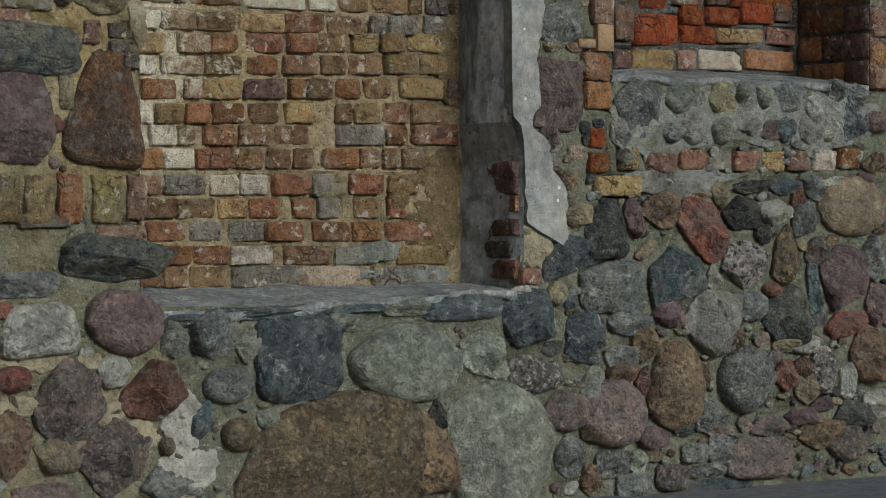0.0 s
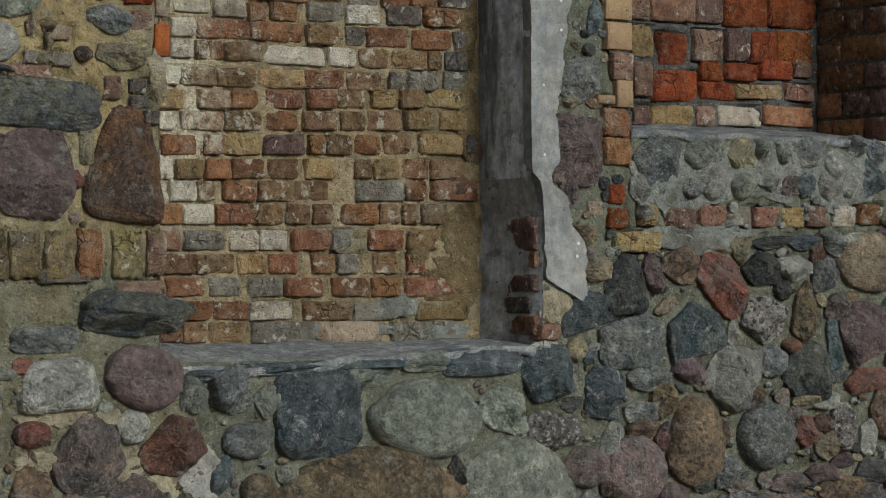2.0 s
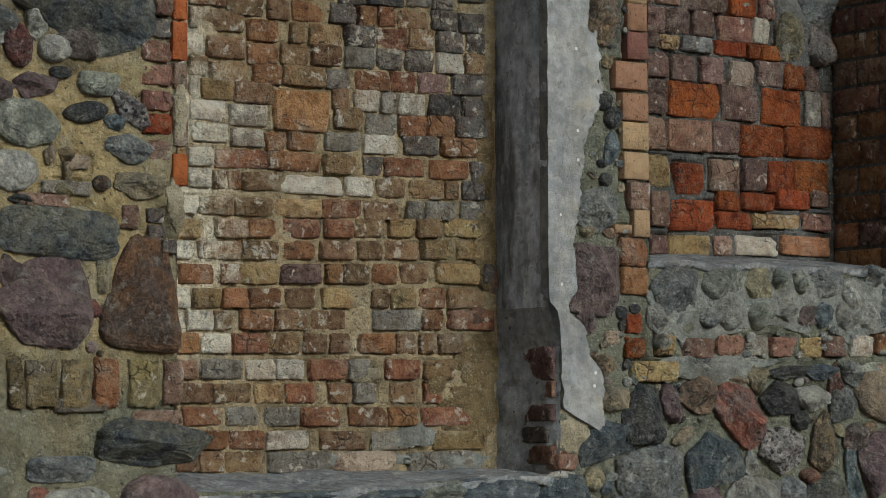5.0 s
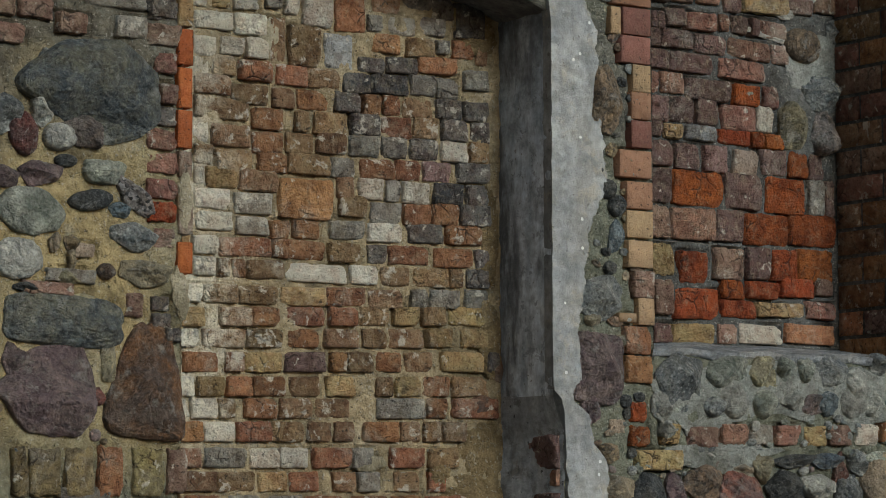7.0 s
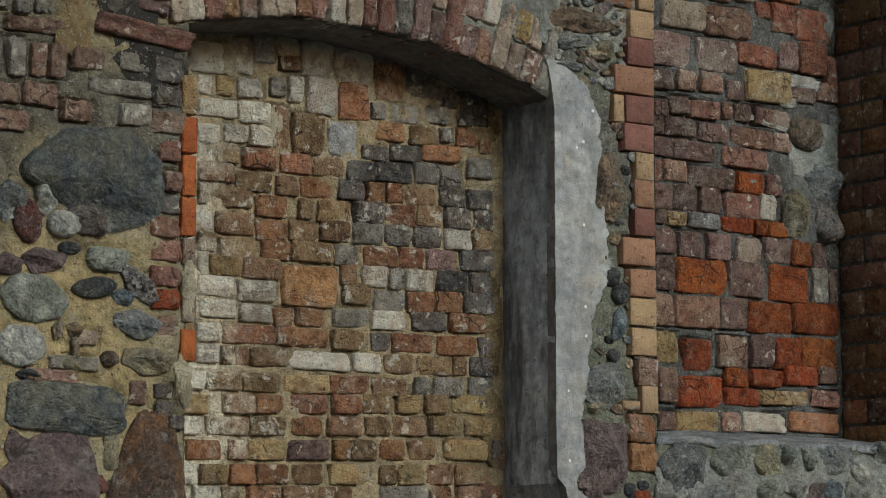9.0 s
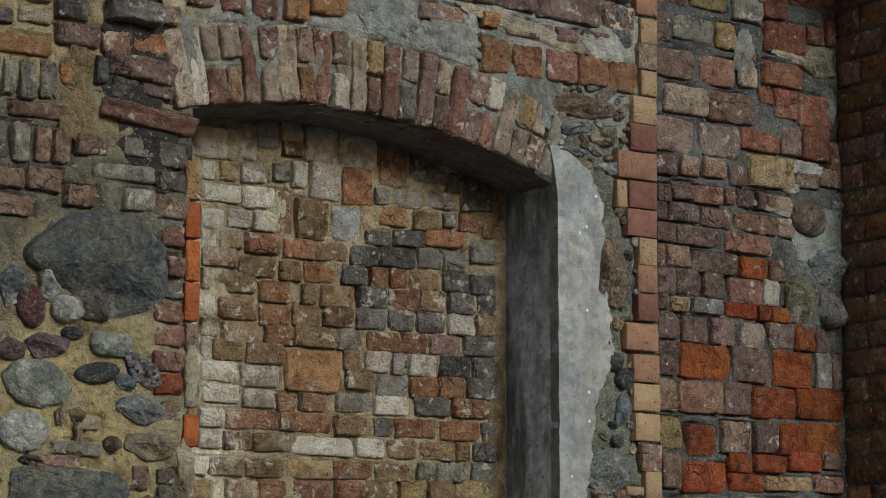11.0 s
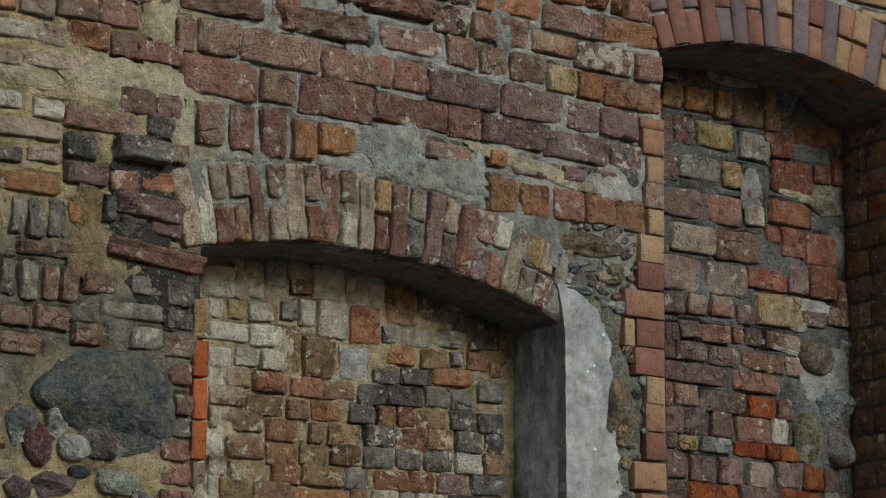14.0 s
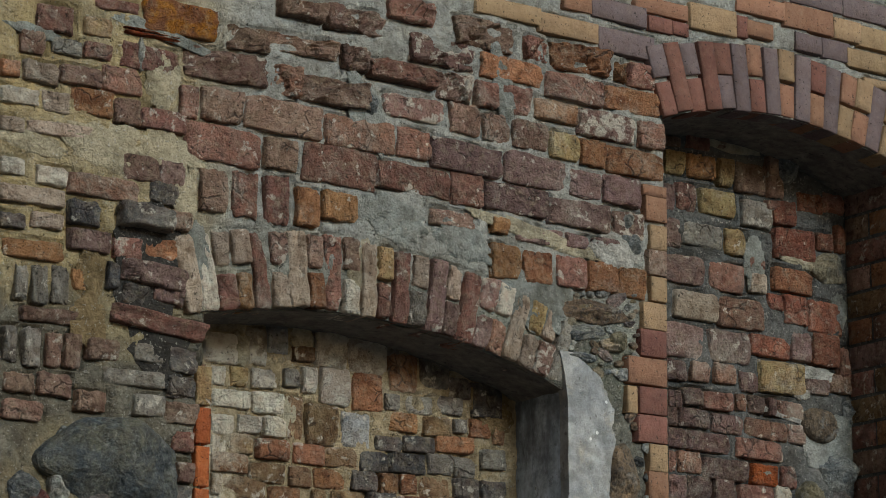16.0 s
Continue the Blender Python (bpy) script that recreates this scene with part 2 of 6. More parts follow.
ROCK = {
    "G": rock_material("grey_granite", (0.188, 0.206, 0.206), (0.331, 0.338, 0.306), (0.42, 0.42, 0.40), speckle=0.45, vein=0.35, coarse=110),
    "H": rock_material("dark_green_grey_boulder_rock", (0.105, 0.122, 0.128), (0.20, 0.195, 0.15), (0.30, 0.31, 0.29), speckle=0.25),
    "V": rock_material("green_grey_fieldstone", (0.262, 0.285, 0.232), (0.435, 0.450, 0.383), (0.38, 0.39, 0.33), speckle=0.3, vein=0.15, coarse=120),
    "B": rock_material("blue_grey_slate_rock", (0.098, 0.127, 0.143), (0.202, 0.234, 0.240), (0.35, 0.38, 0.39), speckle=0.1, vein=0.75),
    "D": rock_material("dark_basalt", (0.045, 0.05, 0.05), (0.105, 0.107, 0.098), (0.28, 0.28, 0.27), speckle=0.2),
    "P": rock_material("purple_porphyry", (0.165, 0.118, 0.122), (0.25, 0.185, 0.175), (0.33, 0.28, 0.27), speckle=0.12),
    "N": rock_material("brown_granite", (0.296, 0.217, 0.143), (0.184, 0.142, 0.101), (0.36, 0.26, 0.17), speckle=0.6, coarse=80),
    "M": rock_material("red_brown_rock", (0.30, 0.145, 0.095), (0.19, 0.135, 0.115), (0.33, 0.24, 0.2), speckle=0.15),
    "R": rock_material("red_granite", (0.281, 0.135, 0.100), (0.196, 0.125, 0.105), (0.38, 0.27, 0.23), speckle=0.2),
    "W": rock_material("pale_limestone", (0.529, 0.529, 0.466), (0.391, 0.391, 0.345), (0.5, 0.48, 0.44), speckle=0.15),
    "T": rock_material("tan_fieldstone", (0.444, 0.378, 0.258), (0.288, 0.252, 0.186), (0.38, 0.33, 0.25), speckle=0.2),
    "K": rock_material("pinkish_granite", (0.338, 0.260, 0.227), (0.202, 0.182, 0.169), (0.42, 0.36, 0.33), speckle=0.4, coarse=100),
    "S": rock_material("coarse_speckled_granite", (0.324, 0.300, 0.276), (0.240, 0.216, 0.198), (0.55, 0.52, 0.49), speckle=0.9, coarse=85),
}


def mortar_material(name, tones, bump=0.018, niche=False):
    """Old lime mortar: ochre in the left field, greyer low down and to the right."""
    m, t, bsdf = nodes_of(name)
    p = spot(t, False)
    ochre, grey, pale = tones[:3]
    smoky = tones[3] if len(tones) > 3 else ochre
    sep = t.nodes.new("ShaderNodeSeparateXYZ")
    link(t, p, sep.inputs[0])
    across = t.nodes.new("ShaderNodeMapRange")
    across.inputs[1].default_value, across.inputs[2].default_value = -1.25, -0.85
    link(t, sep.outputs[0], across.inputs[0])
    down = t.nodes.new("ShaderNodeMapRange")
    down.inputs[1].default_value, down.inputs[2].default_value = 1.35, 1.08
    link(t, sep.outputs[2], down.inputs[0])
    both = t.nodes.new("ShaderNodeMath")
    both.operation = "MAXIMUM"
    link(t, across.outputs[0], both.inputs[0])
    half = t.nodes.new("ShaderNodeMath")
    half.operation = "MULTIPLY"
    half.inputs[1].default_value = 0.7
    link(t, down.outputs[0], half.inputs[0])
    link(t, half.outputs[0], both.inputs[1])
    patch = grain(t, p, 3.0, 4, 0.6, 0.3, 0.7)
    mix = t.nodes.new("ShaderNodeMath")
    mix.operation = "MULTIPLY_ADD"
    mix.inputs[1].default_value = 0.5
    link(t, patch, mix.inputs[0])
    k = t.nodes.new("ShaderNodeMath")
    k.operation = "MULTIPLY_ADD"
    k.inputs[1].default_value, k.inputs[2].default_value = 1.0, -0.15
    link(t, both.outputs[0], k.inputs[0])
    link(t, k.outputs[0], mix.inputs[2])
    mix.use_clamp = True
    up = t.nodes.new("ShaderNodeMapRange")
    up.inputs[1].default_value, up.inputs[2].default_value = 2.95, 3.35
    link(t, sep.outputs[2], up.inputs[0])
    grey = blend(t, up.outputs[0], grey, tones[4] if len(tones) > 4 else grey)
    c = blend(t, mix.outputs[0], ochre, grey)
    belt = t.nodes.new("ShaderNodeMapRange")
    belt.inputs[1].default_value, belt.inputs[2].default_value = 0.72, 0.42
    far = t.nodes.new("ShaderNodeMath")
    far.operation = "MULTIPLY_ADD"
    far.inputs[1].default_value = 0.5
    link(t, patch, far.inputs[0])
    gap = t.nodes.new("ShaderNodeMath")
    gap.operation = "SUBTRACT"
    gap.inputs[1].default_value = 2.62
    link(t, sep.outputs[2], gap.inputs[0])
    absolute = t.nodes.new("ShaderNodeMath")
    absolute.operation = "ABSOLUTE"
    link(t, gap.outputs[0], absolute.inputs[0])
    link(t, absolute.outputs[0], far.inputs[2])
    link(t, far.outputs[0], belt.inputs[0])
    if len(tones) > 3:
        c = blend(t, belt.outputs[0], c, smoky, "MIX", 0.85)
    mid, fine = grain(t, p, 26, 6, 0.7), grain(t, p, 150, 3, 0.7, 0.3, 0.7)
    c = blend(t, mid, c, (0.30, 0.26, 0.22), "MULTIPLY", 0.55)
    lime = grain(t, p, 8, 7, 0.7, 0.58, 0.68)
    c = blend(t, lime, c, pale, "MIX", 0.45)
    grit = grain(t, p, 80, 3, 0.6, 0.60, 0.66)
    c = blend(t, grit, c, (0.58, 0.55, 0.47), "MIX", 0.5)
    bsdf.inputs["Roughness"].default_value = 0.97
    bsdf.inputs["Specular IOR Level"].default_value = 0.15
    wash = grain(t, p, 3.2, 10, 0.8, 0.53, 0.66, 0.5)
    c = blend(t, wash, c, pale, "MIX", 0.42)
    grime = grain(t, p, 4.5, 6, 0.7, 0.48, 0.62)
    c = blend(t, grime, c, (0.42, 0.40, 0.36), "MULTIPLY", 0.75)
    hole = grain(t, p, 44, 4, 0.7, 0.63, 0.68)
    if niche:
        c = lime_run(t, c)
    c2 = blend(t, hole, c, (0.035, 0.03, 0.022), "MIX", 0.75 if niche or len(tones) > 3 else 0.3)
    link(t, c2, bsdf.inputs["Base Color"])
    relief(t, bsdf, ((mid, 0.8), (fine, 0.35), (grit, 0.5), (hole, -0.8), (lime, 0.3)), bump)
    return m


MORTAR = mortar_material("old_lime_mortar", ((0.58, 0.45, 0.225), (0.265, 0.272, 0.20), (0.50, 0.475, 0.37), (0.14, 0.135, 0.115), (0.50, 0.50, 0.445)))
JOINT = mortar_material("sandy_joint_mortar", ((0.58, 0.465, 0.27), (0.53, 0.42, 0.25), (0.70, 0.62, 0.46)), niche=True)
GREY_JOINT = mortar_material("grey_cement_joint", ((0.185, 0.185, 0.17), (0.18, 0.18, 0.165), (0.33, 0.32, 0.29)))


def plaster_material(name, base, second, stain, holes, soot_and_shade=False, spots=False):
    m, t, bsdf = nodes_of(name)
    p = spot(t, False)
    stretch = t.nodes.new("ShaderNodeMapping")
    stretch.inputs["Scale"].default_value = (1.0, 1.3, 0.3)
    link(t, p, stretch.inputs["Vector"])
    runs = grain(t, stretch.outputs[0], 9, 5, 0.65)
    mid, fine = grain(t, p, 28, 5), grain(t, p, 200, 3, 0.7, 0.3, 0.7)
    c = blend(t, runs, base, second)
    c = blend(t, mid, c, stain, "MULTIPLY", 0.4)
    blotch = grain(t, p, 9, 7, 0.7, 0.50, 0.64)
    c = blend(t, blotch, c, stain, "MIX", 0.62)
    # soot runs, a near-black back edge and shade painted over the head
    if soot_and_shade:
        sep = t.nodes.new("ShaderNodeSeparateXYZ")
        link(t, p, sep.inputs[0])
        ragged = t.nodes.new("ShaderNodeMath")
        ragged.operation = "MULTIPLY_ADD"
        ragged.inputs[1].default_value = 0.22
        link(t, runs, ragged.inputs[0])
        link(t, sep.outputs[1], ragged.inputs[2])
        # near black towards the back edge, ragged along the runs
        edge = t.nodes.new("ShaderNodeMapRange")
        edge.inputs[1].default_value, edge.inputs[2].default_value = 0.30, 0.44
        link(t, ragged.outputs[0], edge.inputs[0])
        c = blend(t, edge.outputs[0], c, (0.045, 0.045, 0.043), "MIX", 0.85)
        # shade below the arch, painted as a cloudy black towards the top
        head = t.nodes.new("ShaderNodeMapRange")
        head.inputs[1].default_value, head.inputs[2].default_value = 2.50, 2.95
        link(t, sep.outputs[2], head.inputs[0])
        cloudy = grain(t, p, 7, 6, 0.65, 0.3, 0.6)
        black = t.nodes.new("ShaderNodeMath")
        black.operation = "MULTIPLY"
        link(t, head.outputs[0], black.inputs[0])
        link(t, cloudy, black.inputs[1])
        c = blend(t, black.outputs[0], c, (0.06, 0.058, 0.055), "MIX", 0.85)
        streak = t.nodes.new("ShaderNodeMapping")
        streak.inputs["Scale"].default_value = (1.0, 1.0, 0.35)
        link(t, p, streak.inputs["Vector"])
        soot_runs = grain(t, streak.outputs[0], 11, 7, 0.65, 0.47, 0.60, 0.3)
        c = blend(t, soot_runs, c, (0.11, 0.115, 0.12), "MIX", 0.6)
    chip = grain(t, p, 16, 7, 0.7, 0.57, 0.61)
    c = blend(t, chip, c, stain, "MIX", 0.6)
    pock = grain(t, p, 46, 2, 0.4, 0.69, 0.73)
    c = blend(t, pock, c, holes, "MIX", 0.8)
    cells = t.nodes.new("ShaderNodeTexVoronoi")
    cells.inputs["Scale"].default_value = 26
    link(t, p, cells.inputs["Vector"])
    hue = t.nodes.new("ShaderNodeSeparateColor")
    link(t, cells.outputs["Color"], hue.inputs[0])
    if spots:
        cloud = grain(t, p, 5.5, 6, 0.65, 0.44, 0.58, 0.3)
        c = blend(t, cloud, c, (0.70, 0.74, 0.80), "MULTIPLY", 0.75)
        warm = grain(t, p, 8, 6, 0.7, 0.56, 0.66, 0.3)
        c = blend(t, warm, c, (0.42, 0.36, 0.26), "MIX", 0.4)
    for channel, spot_colour, size in ((0, (0.66, 0.65, 0.61), 0.17), (1, holes, 0.2)) if spots else ():
        near, some, both = (t.nodes.new("ShaderNodeMath") for _ in range(3))
        near.operation, near.inputs[1].default_value = "LESS_THAN", size
        some.operation, some.inputs[1].default_value = "GREATER_THAN", 0.78
        both.operation = "MULTIPLY"
        link(t, cells.outputs["Distance"], near.inputs[0])
        link(t, hue.outputs[channel], some.inputs[0])
        link(t, near.outputs[0], both.inputs[0])
        link(t, some.outputs[0], both.inputs[1])
        c = blend(t, both.outputs[0], c, spot_colour, "MIX", 0.8)
    link(t, c, bsdf.inputs["Base Color"])
    bsdf.inputs["Roughness"].default_value = 0.9
    relief(t, bsdf, ((mid, 0.5), (fine, 0.3), (pock, -0.8), (runs, 0.4)), 0.006)
    return m


PLASTER = plaster_material("pale_grey_cement_render", (0.385, 0.385, 0.36), (0.285, 0.28, 0.26), (0.17, 0.165, 0.145), (0.15, 0.14, 0.12), False, True)
# bluish pale tones put skylight into the colour; the head holds painted shade
SHADED_PLASTER = plaster_material("shaded_grey_weathered_render", (0.46, 0.53, 0.59), (0.90, 0.96, 1.0), (0.16, 0.17, 0.18), (0.2, 0.19, 0.17), True)
LOW_RENDER = plaster_material("dark_stained_render", (0.27, 0.285, 0.295), (0.46, 0.48, 0.485), (0.11, 0.105, 0.095), (0.03, 0.03, 0.03))
# dark brown base with darker blotches, the same under both arches
SOFFIT = plaster_material("dark_soffit_render", (0.24, 0.215, 0.18), (0.15, 0.13, 0.11), (0.05, 0.045, 0.04), (0.03, 0.03, 0.03))
LEDGE = rock_material("dusty_ledge_slate", (0.48, 0.51, 0.52), (0.72, 0.73, 0.72), (0.5, 0.5, 0.49), speckle=0.2, vein=0.35)
PAVING = plaster_material("wet_grey_path", (0.12, 0.125, 0.13), (0.165, 0.17, 0.17), (0.08, 0.08, 0.08), (0.22, 0.22, 0.21))


ROCK["m"] = mortar_material("white_lime_patch", ((0.68, 0.66, 0.58), (0.66, 0.645, 0.57), (0.75, 0.73, 0.65)))
ROCK["q"] = mortar_material("grey_cement_patch", ((0.385, 0.40, 0.35), (0.375, 0.39, 0.345), (0.55, 0.54, 0.48)))
ROCK["s"] = mortar_material("sooty_mortar_patch", ((0.075, 0.068, 0.058), (0.07, 0.065, 0.055), (0.16, 0.15, 0.13)))
ROCK["o"] = mortar_material("stained_ochre_mortar_patch", ((0.40, 0.29, 0.145), (0.36, 0.26, 0.13), (0.50, 0.42, 0.28)), 0.03)
ROCK["c"] = mortar_material("pale_ochre_mortar_patch", ((0.62, 0.54, 0.36), (0.58, 0.51, 0.35), (0.70, 0.64, 0.48)))


# ---- helpers ----
def mesh_object(name, verts, faces, material, parent=None, label="", smooth=True):
    me = bpy.data.meshes.new(name)
    me.from_pydata(verts, [], faces)
    me.materials.append(material)
    if smooth:
        me.polygons.foreach_set("use_smooth", [True] * len(me.polygons))
    ob = new(name, me)
    if parent is not None:
        ob.parent = parent
    if label:
        ob["label"] = label
    return ob


def rough(x, y, z, amount, scale):
    """Fine relief of old masonry."""
    p = Vector((x, y, z))
    return amount * (noise.noise(p * scale) + 0.5 * noise.noise(p * scale * 2.7) + 0.3 * noise.noise(p * scale * 6.1))


class Sheet:
    """Grids of an uneven wall face, gathered into one mesh."""

    def __init__(self):
        self.verts, self.faces = [], []

    def patch(self, x0, x1, low, high, y=0.0, step=0.011, amount=0.008, scale=17.0):
        nx = max(2, int((x1 - x0) / step))
        zmax = max(high(x0), high((x0 + x1) / 2), high(x1)) - min(low(x0), low((x0 + x1) / 2), low(x1))
        nz = max(2, int(zmax / step))
        base = len(self.verts)
        for i in range(nx + 1):
            x = x0 + (x1 - x0) * i / nx
            a, b = low(x), high(x)
            for j in range(nz + 1):
                z = a + (b - a) * j / nz
                self.verts.append((x, y + rough(x, y, z, amount, scale), z))
        for i in range(nx):
            for j in range(nz):
                k = base + i * (nz + 1) + j
                self.faces.append((k, k + nz + 1, k + nz + 2, k + 1))

    def box(self, x0, x1, y0, y1, z0, z1):
        k = len(self.verts)
        self.verts += [(x, y, z) for x in (x0, x1) for y in (y0, y1) for z in (z0, z1)]
        self.faces += [tuple(k + i for i in f) for f in ((0, 1, 3, 2), (4, 6, 7, 5), (0, 4, 5, 1), (2, 3, 7, 6), (0, 2, 6, 4), (1, 5, 7, 3))]

    def done(self, name, material, parent=None, label=""):
        return mesh_object(name, self.verts, self.faces, material, parent, label, False)


def flat(v):
    return lambda x: v


# ---- the plan ----
LEFT, RIGHT, TOP = -2.6, 3.2, 5.2
N_LEFT, N_RIGHT, N_DEPTH = -1.06, 0.478, 0.31
S_LEFT, S_RIGHT, S_DEPTH = 0.965, 2.306, 0.42
N_SILL, S_SILL = 0.79, 1.61


def arch_one(x):
    return 0.322 + math.sqrt(2.70 ** 2 - (x + 0.465) ** 2)


def arch_two(x):
    return 2.143 + math.sqrt(1.95 ** 2 - (x - 1.58) ** 2)


def structure(ob, label, category="wall"):
    return tagged(ob, label, category, "", "structure")


sheet = Sheet()
sheet.patch(LEFT, N_LEFT, flat(0), flat(TOP))
sheet.patch(N_LEFT, N_RIGHT, flat(0), flat(N_SILL))
sheet.patch(N_LEFT, N_RIGHT, arch_one, flat(TOP))
sheet.patch(N_RIGHT, S_LEFT, flat(0), flat(N_SILL))
sheet.patch(N_RIGHT + 0.05, S_LEFT, flat(N_SILL), flat(1.445))
sheet.patch(N_RIGHT, S_LEFT, flat(1.445), flat(TOP))
sheet.patch(S_LEFT, S_RIGHT, flat(0), flat(S_SILL))
sheet.patch(S_LEFT, S_RIGHT, arch_two, flat(TOP))
sheet.patch(S_RIGHT, RIGHT, flat(0), flat(TOP))
sheet.box(LEFT, N_LEFT, 0.06, 0.7, 0, TOP)
sheet.box(N_RIGHT + 0.07, S_LEFT, 0.06, 0.7, 0, 1.445)
sheet.box(N_RIGHT + 0.01, S_LEFT, 0.06, 0.7, 1.445, TOP)
sheet.box(S_RIGHT + 0.01, RIGHT, 0.06, 0.7, 0, TOP)
sheet.box(N_LEFT, N_RIGHT + 0.01, 0.06, 0.7, 0, N_SILL - 0.06)
sheet.box(S_LEFT, S_RIGHT + 0.01, 0.06, 0.7, 0, S_SILL - 0.06)
sheet.box(N_LEFT, N_RIGHT + 0.01, 0.06, 0.7, 3.10, TOP)
sheet.box(S_LEFT, S_RIGHT + 0.01, 0.06, 0.7, 4.16, TOP)
wall_front = structure(sheet.done("wall_front", MORTAR), "old rubble and brick wall with ochre lime mortar")

sheet = Sheet()
sheet.patch(N_LEFT - 0.02, N_RIGHT + 0.03, flat(N_SILL - 0.02), flat(3.14), N_DEPTH, 0.010, 0.009, 22)
sheet.box(N_LEFT, N_RIGHT, N_DEPTH + 0.04, 0.7, N_SILL - 0.06, 3.14)
wall_niche = structure(sheet.done("wall_niche", JOINT), "bricked-up blind niche with sandy joints")

sheet = Sheet()
sheet.patch(S_LEFT - 0.02, S_RIGHT + 0.03, flat(S_SILL - 0.02), flat(4.2), S_DEPTH, 0.010, 0.008, 22)
sheet.box(S_LEFT, S_RIGHT, S_DEPTH + 0.04, 0.7, S_SILL - 0.06, 4.2)
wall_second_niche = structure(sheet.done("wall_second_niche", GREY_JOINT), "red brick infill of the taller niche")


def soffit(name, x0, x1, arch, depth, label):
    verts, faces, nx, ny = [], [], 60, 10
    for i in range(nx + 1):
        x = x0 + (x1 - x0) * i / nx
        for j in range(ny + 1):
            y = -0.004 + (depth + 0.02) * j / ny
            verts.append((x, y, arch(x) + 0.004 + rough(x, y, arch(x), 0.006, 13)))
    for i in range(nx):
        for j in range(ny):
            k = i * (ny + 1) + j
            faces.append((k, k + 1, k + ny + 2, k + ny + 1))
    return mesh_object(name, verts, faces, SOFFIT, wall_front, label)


soffit("soffit", N_LEFT - 0.02, N_RIGHT + 0.02, arch_one, N_DEPTH, "dark underside of the low brick arch")
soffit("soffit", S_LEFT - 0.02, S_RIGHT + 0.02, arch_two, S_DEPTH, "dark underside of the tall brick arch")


def reveal(name, x, depth, z0, z1, material, label, amount=0.006, front=0.0, splay=0.0):
    verts, faces, ny, nz = [], [], 16, int((z1 - z0) / 0.02)
    for j in range(nz + 1):
        z = z0 + (z1 - z0) * j / nz
        for i in range(ny + 1):
            y = front + (depth + 0.02 - front) * i / ny
            verts.append((x + splay * (1 - y / depth) * min(1.0, max(0.0, (z1 - 0.005 - z) / 0.14)) + rough(x, y, z, amount, 10), y, z))
    for j in range(nz):
        for i in range(ny):
            k = j * (ny + 1) + i
            faces.append((k, k + 1, k + ny + 2, k + ny + 1))
    return mesh_object(name, verts, faces, material, wall_front, label)


reveal("reveal", N_RIGHT, N_DEPTH, 1.44, 2.93, SHADED_PLASTER, "grey weathered render on the niche's side, shade painted near its head", 0.006, -0.012)
reveal("reveal", N_RIGHT, N_DEPTH, N_SILL, 1.445, LOW_RENDER, "dark stained render low on the niche's side", 0.009, -0.012, 0.05)
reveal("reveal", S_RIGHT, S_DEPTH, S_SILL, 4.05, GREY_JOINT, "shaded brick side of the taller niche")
mesh_object("reveal", [(N_LEFT, y, z) for y in (0.0, N_DEPTH) for z in (N_SILL, 2.96)], [(0, 1, 3, 2)], JOINT, wall_front)
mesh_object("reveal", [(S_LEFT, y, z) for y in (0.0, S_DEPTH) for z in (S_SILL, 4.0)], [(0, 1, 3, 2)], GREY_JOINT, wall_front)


# ---- the pale render on the pier's face, broken off along its right edge ----
def render_strip():
    zs = [0.98, 1.07, 1.16, 1.22, 1.265, 1.37, 1.425, 1.46, 1.50, 1.68, 1.77, 2.06, 2.23, 2.50, 2.80, 2.92, 3.00]
    right = [0.738, 0.725, 0.735, 0.705, 0.665, 0.64, 0.57, 0.57, 0.605, 0.595, 0.608, 0.65, 0.732, 0.70, 0.685, 0.63, 0.50]
    left = [0.725, 0.54, 0.536, 0.534, 0.532, 0.527, 0.515, 0.478, 0.476, 0.474, 0.474, 0.474, 0.474, 0.474, 0.474, 0.46, 0.438]
    verts, faces, nz, nx = [], [], 300, 14
    for j in range(nz + 1):
        z = 0.98 + 2.02 * j / nz
        a = np.interp(z, zs, left) + (0.004 if z > 1.45 else 0.014) * noise.noise(Vector((3, 0, z * 19)))
        b = np.interp(z, zs, right) + 0.014 * noise.noise(Vector((0, 5, z * 17))) + 0.010 * noise.noise(Vector((0, 9, z * 47))) + 0.006 * noise.noise(Vector((0, 2, z * 110)))
        for i in range(nx + 1):
            f = i / nx
            x = a + (b - a) * f
            verts.append((x, -0.020 + rough(x, 0, z, 0.0035, 14), z))
        for x, y in ((b, -0.020), (b + 0.004, 0.03), (a, 0.03), (a, -0.020)):
            verts.append((x, y, z))
    n = nx + 5
    for j in range(nz):
        for i in list(range(nx)) + [nx + 1, nx + 2, nx + 3]:
            k = j * n + i
            faces.append((k, k + 1, k + 1 + n, k + n))
    ob = mesh_object("render_strip", verts, faces, PLASTER, wall_front, "pale grey cement render with a broken edge")
    ob.data.polygons.foreach_set("use_smooth", [k % (nx + 3) < nx for k in range(len(faces))])
    return ob


render_strip()


# ---- ground ----
def ground():
    verts, faces = [], []
    xs = [-600, -60, -20, -8] + [-4 + 0.1 * i for i in range(90)] + [8, 20, 60, 600]
    ys = [-600, -60, -25, -12] + [-9 + 0.25 * i for i in range(32)] + [-1 + 0.06 * i for i in range(18)] + [0.5, 8, 60, 600]
    for x in xs:
        for y in ys:
            near = abs(x) < 6 and -9 < y < 0.2
            verts.append((x, y, 0.045 + (rough(x, y, 0, 0.012, 4) if near else 0.0)))
    n = len(ys)
    for i in range(len(xs) - 1):
        for j in range(n - 1):
            k = i * n + j
            faces.append((k, k + n, k + n + 1, k + 1))
    return mesh_object("ground", verts, faces, PAVING)


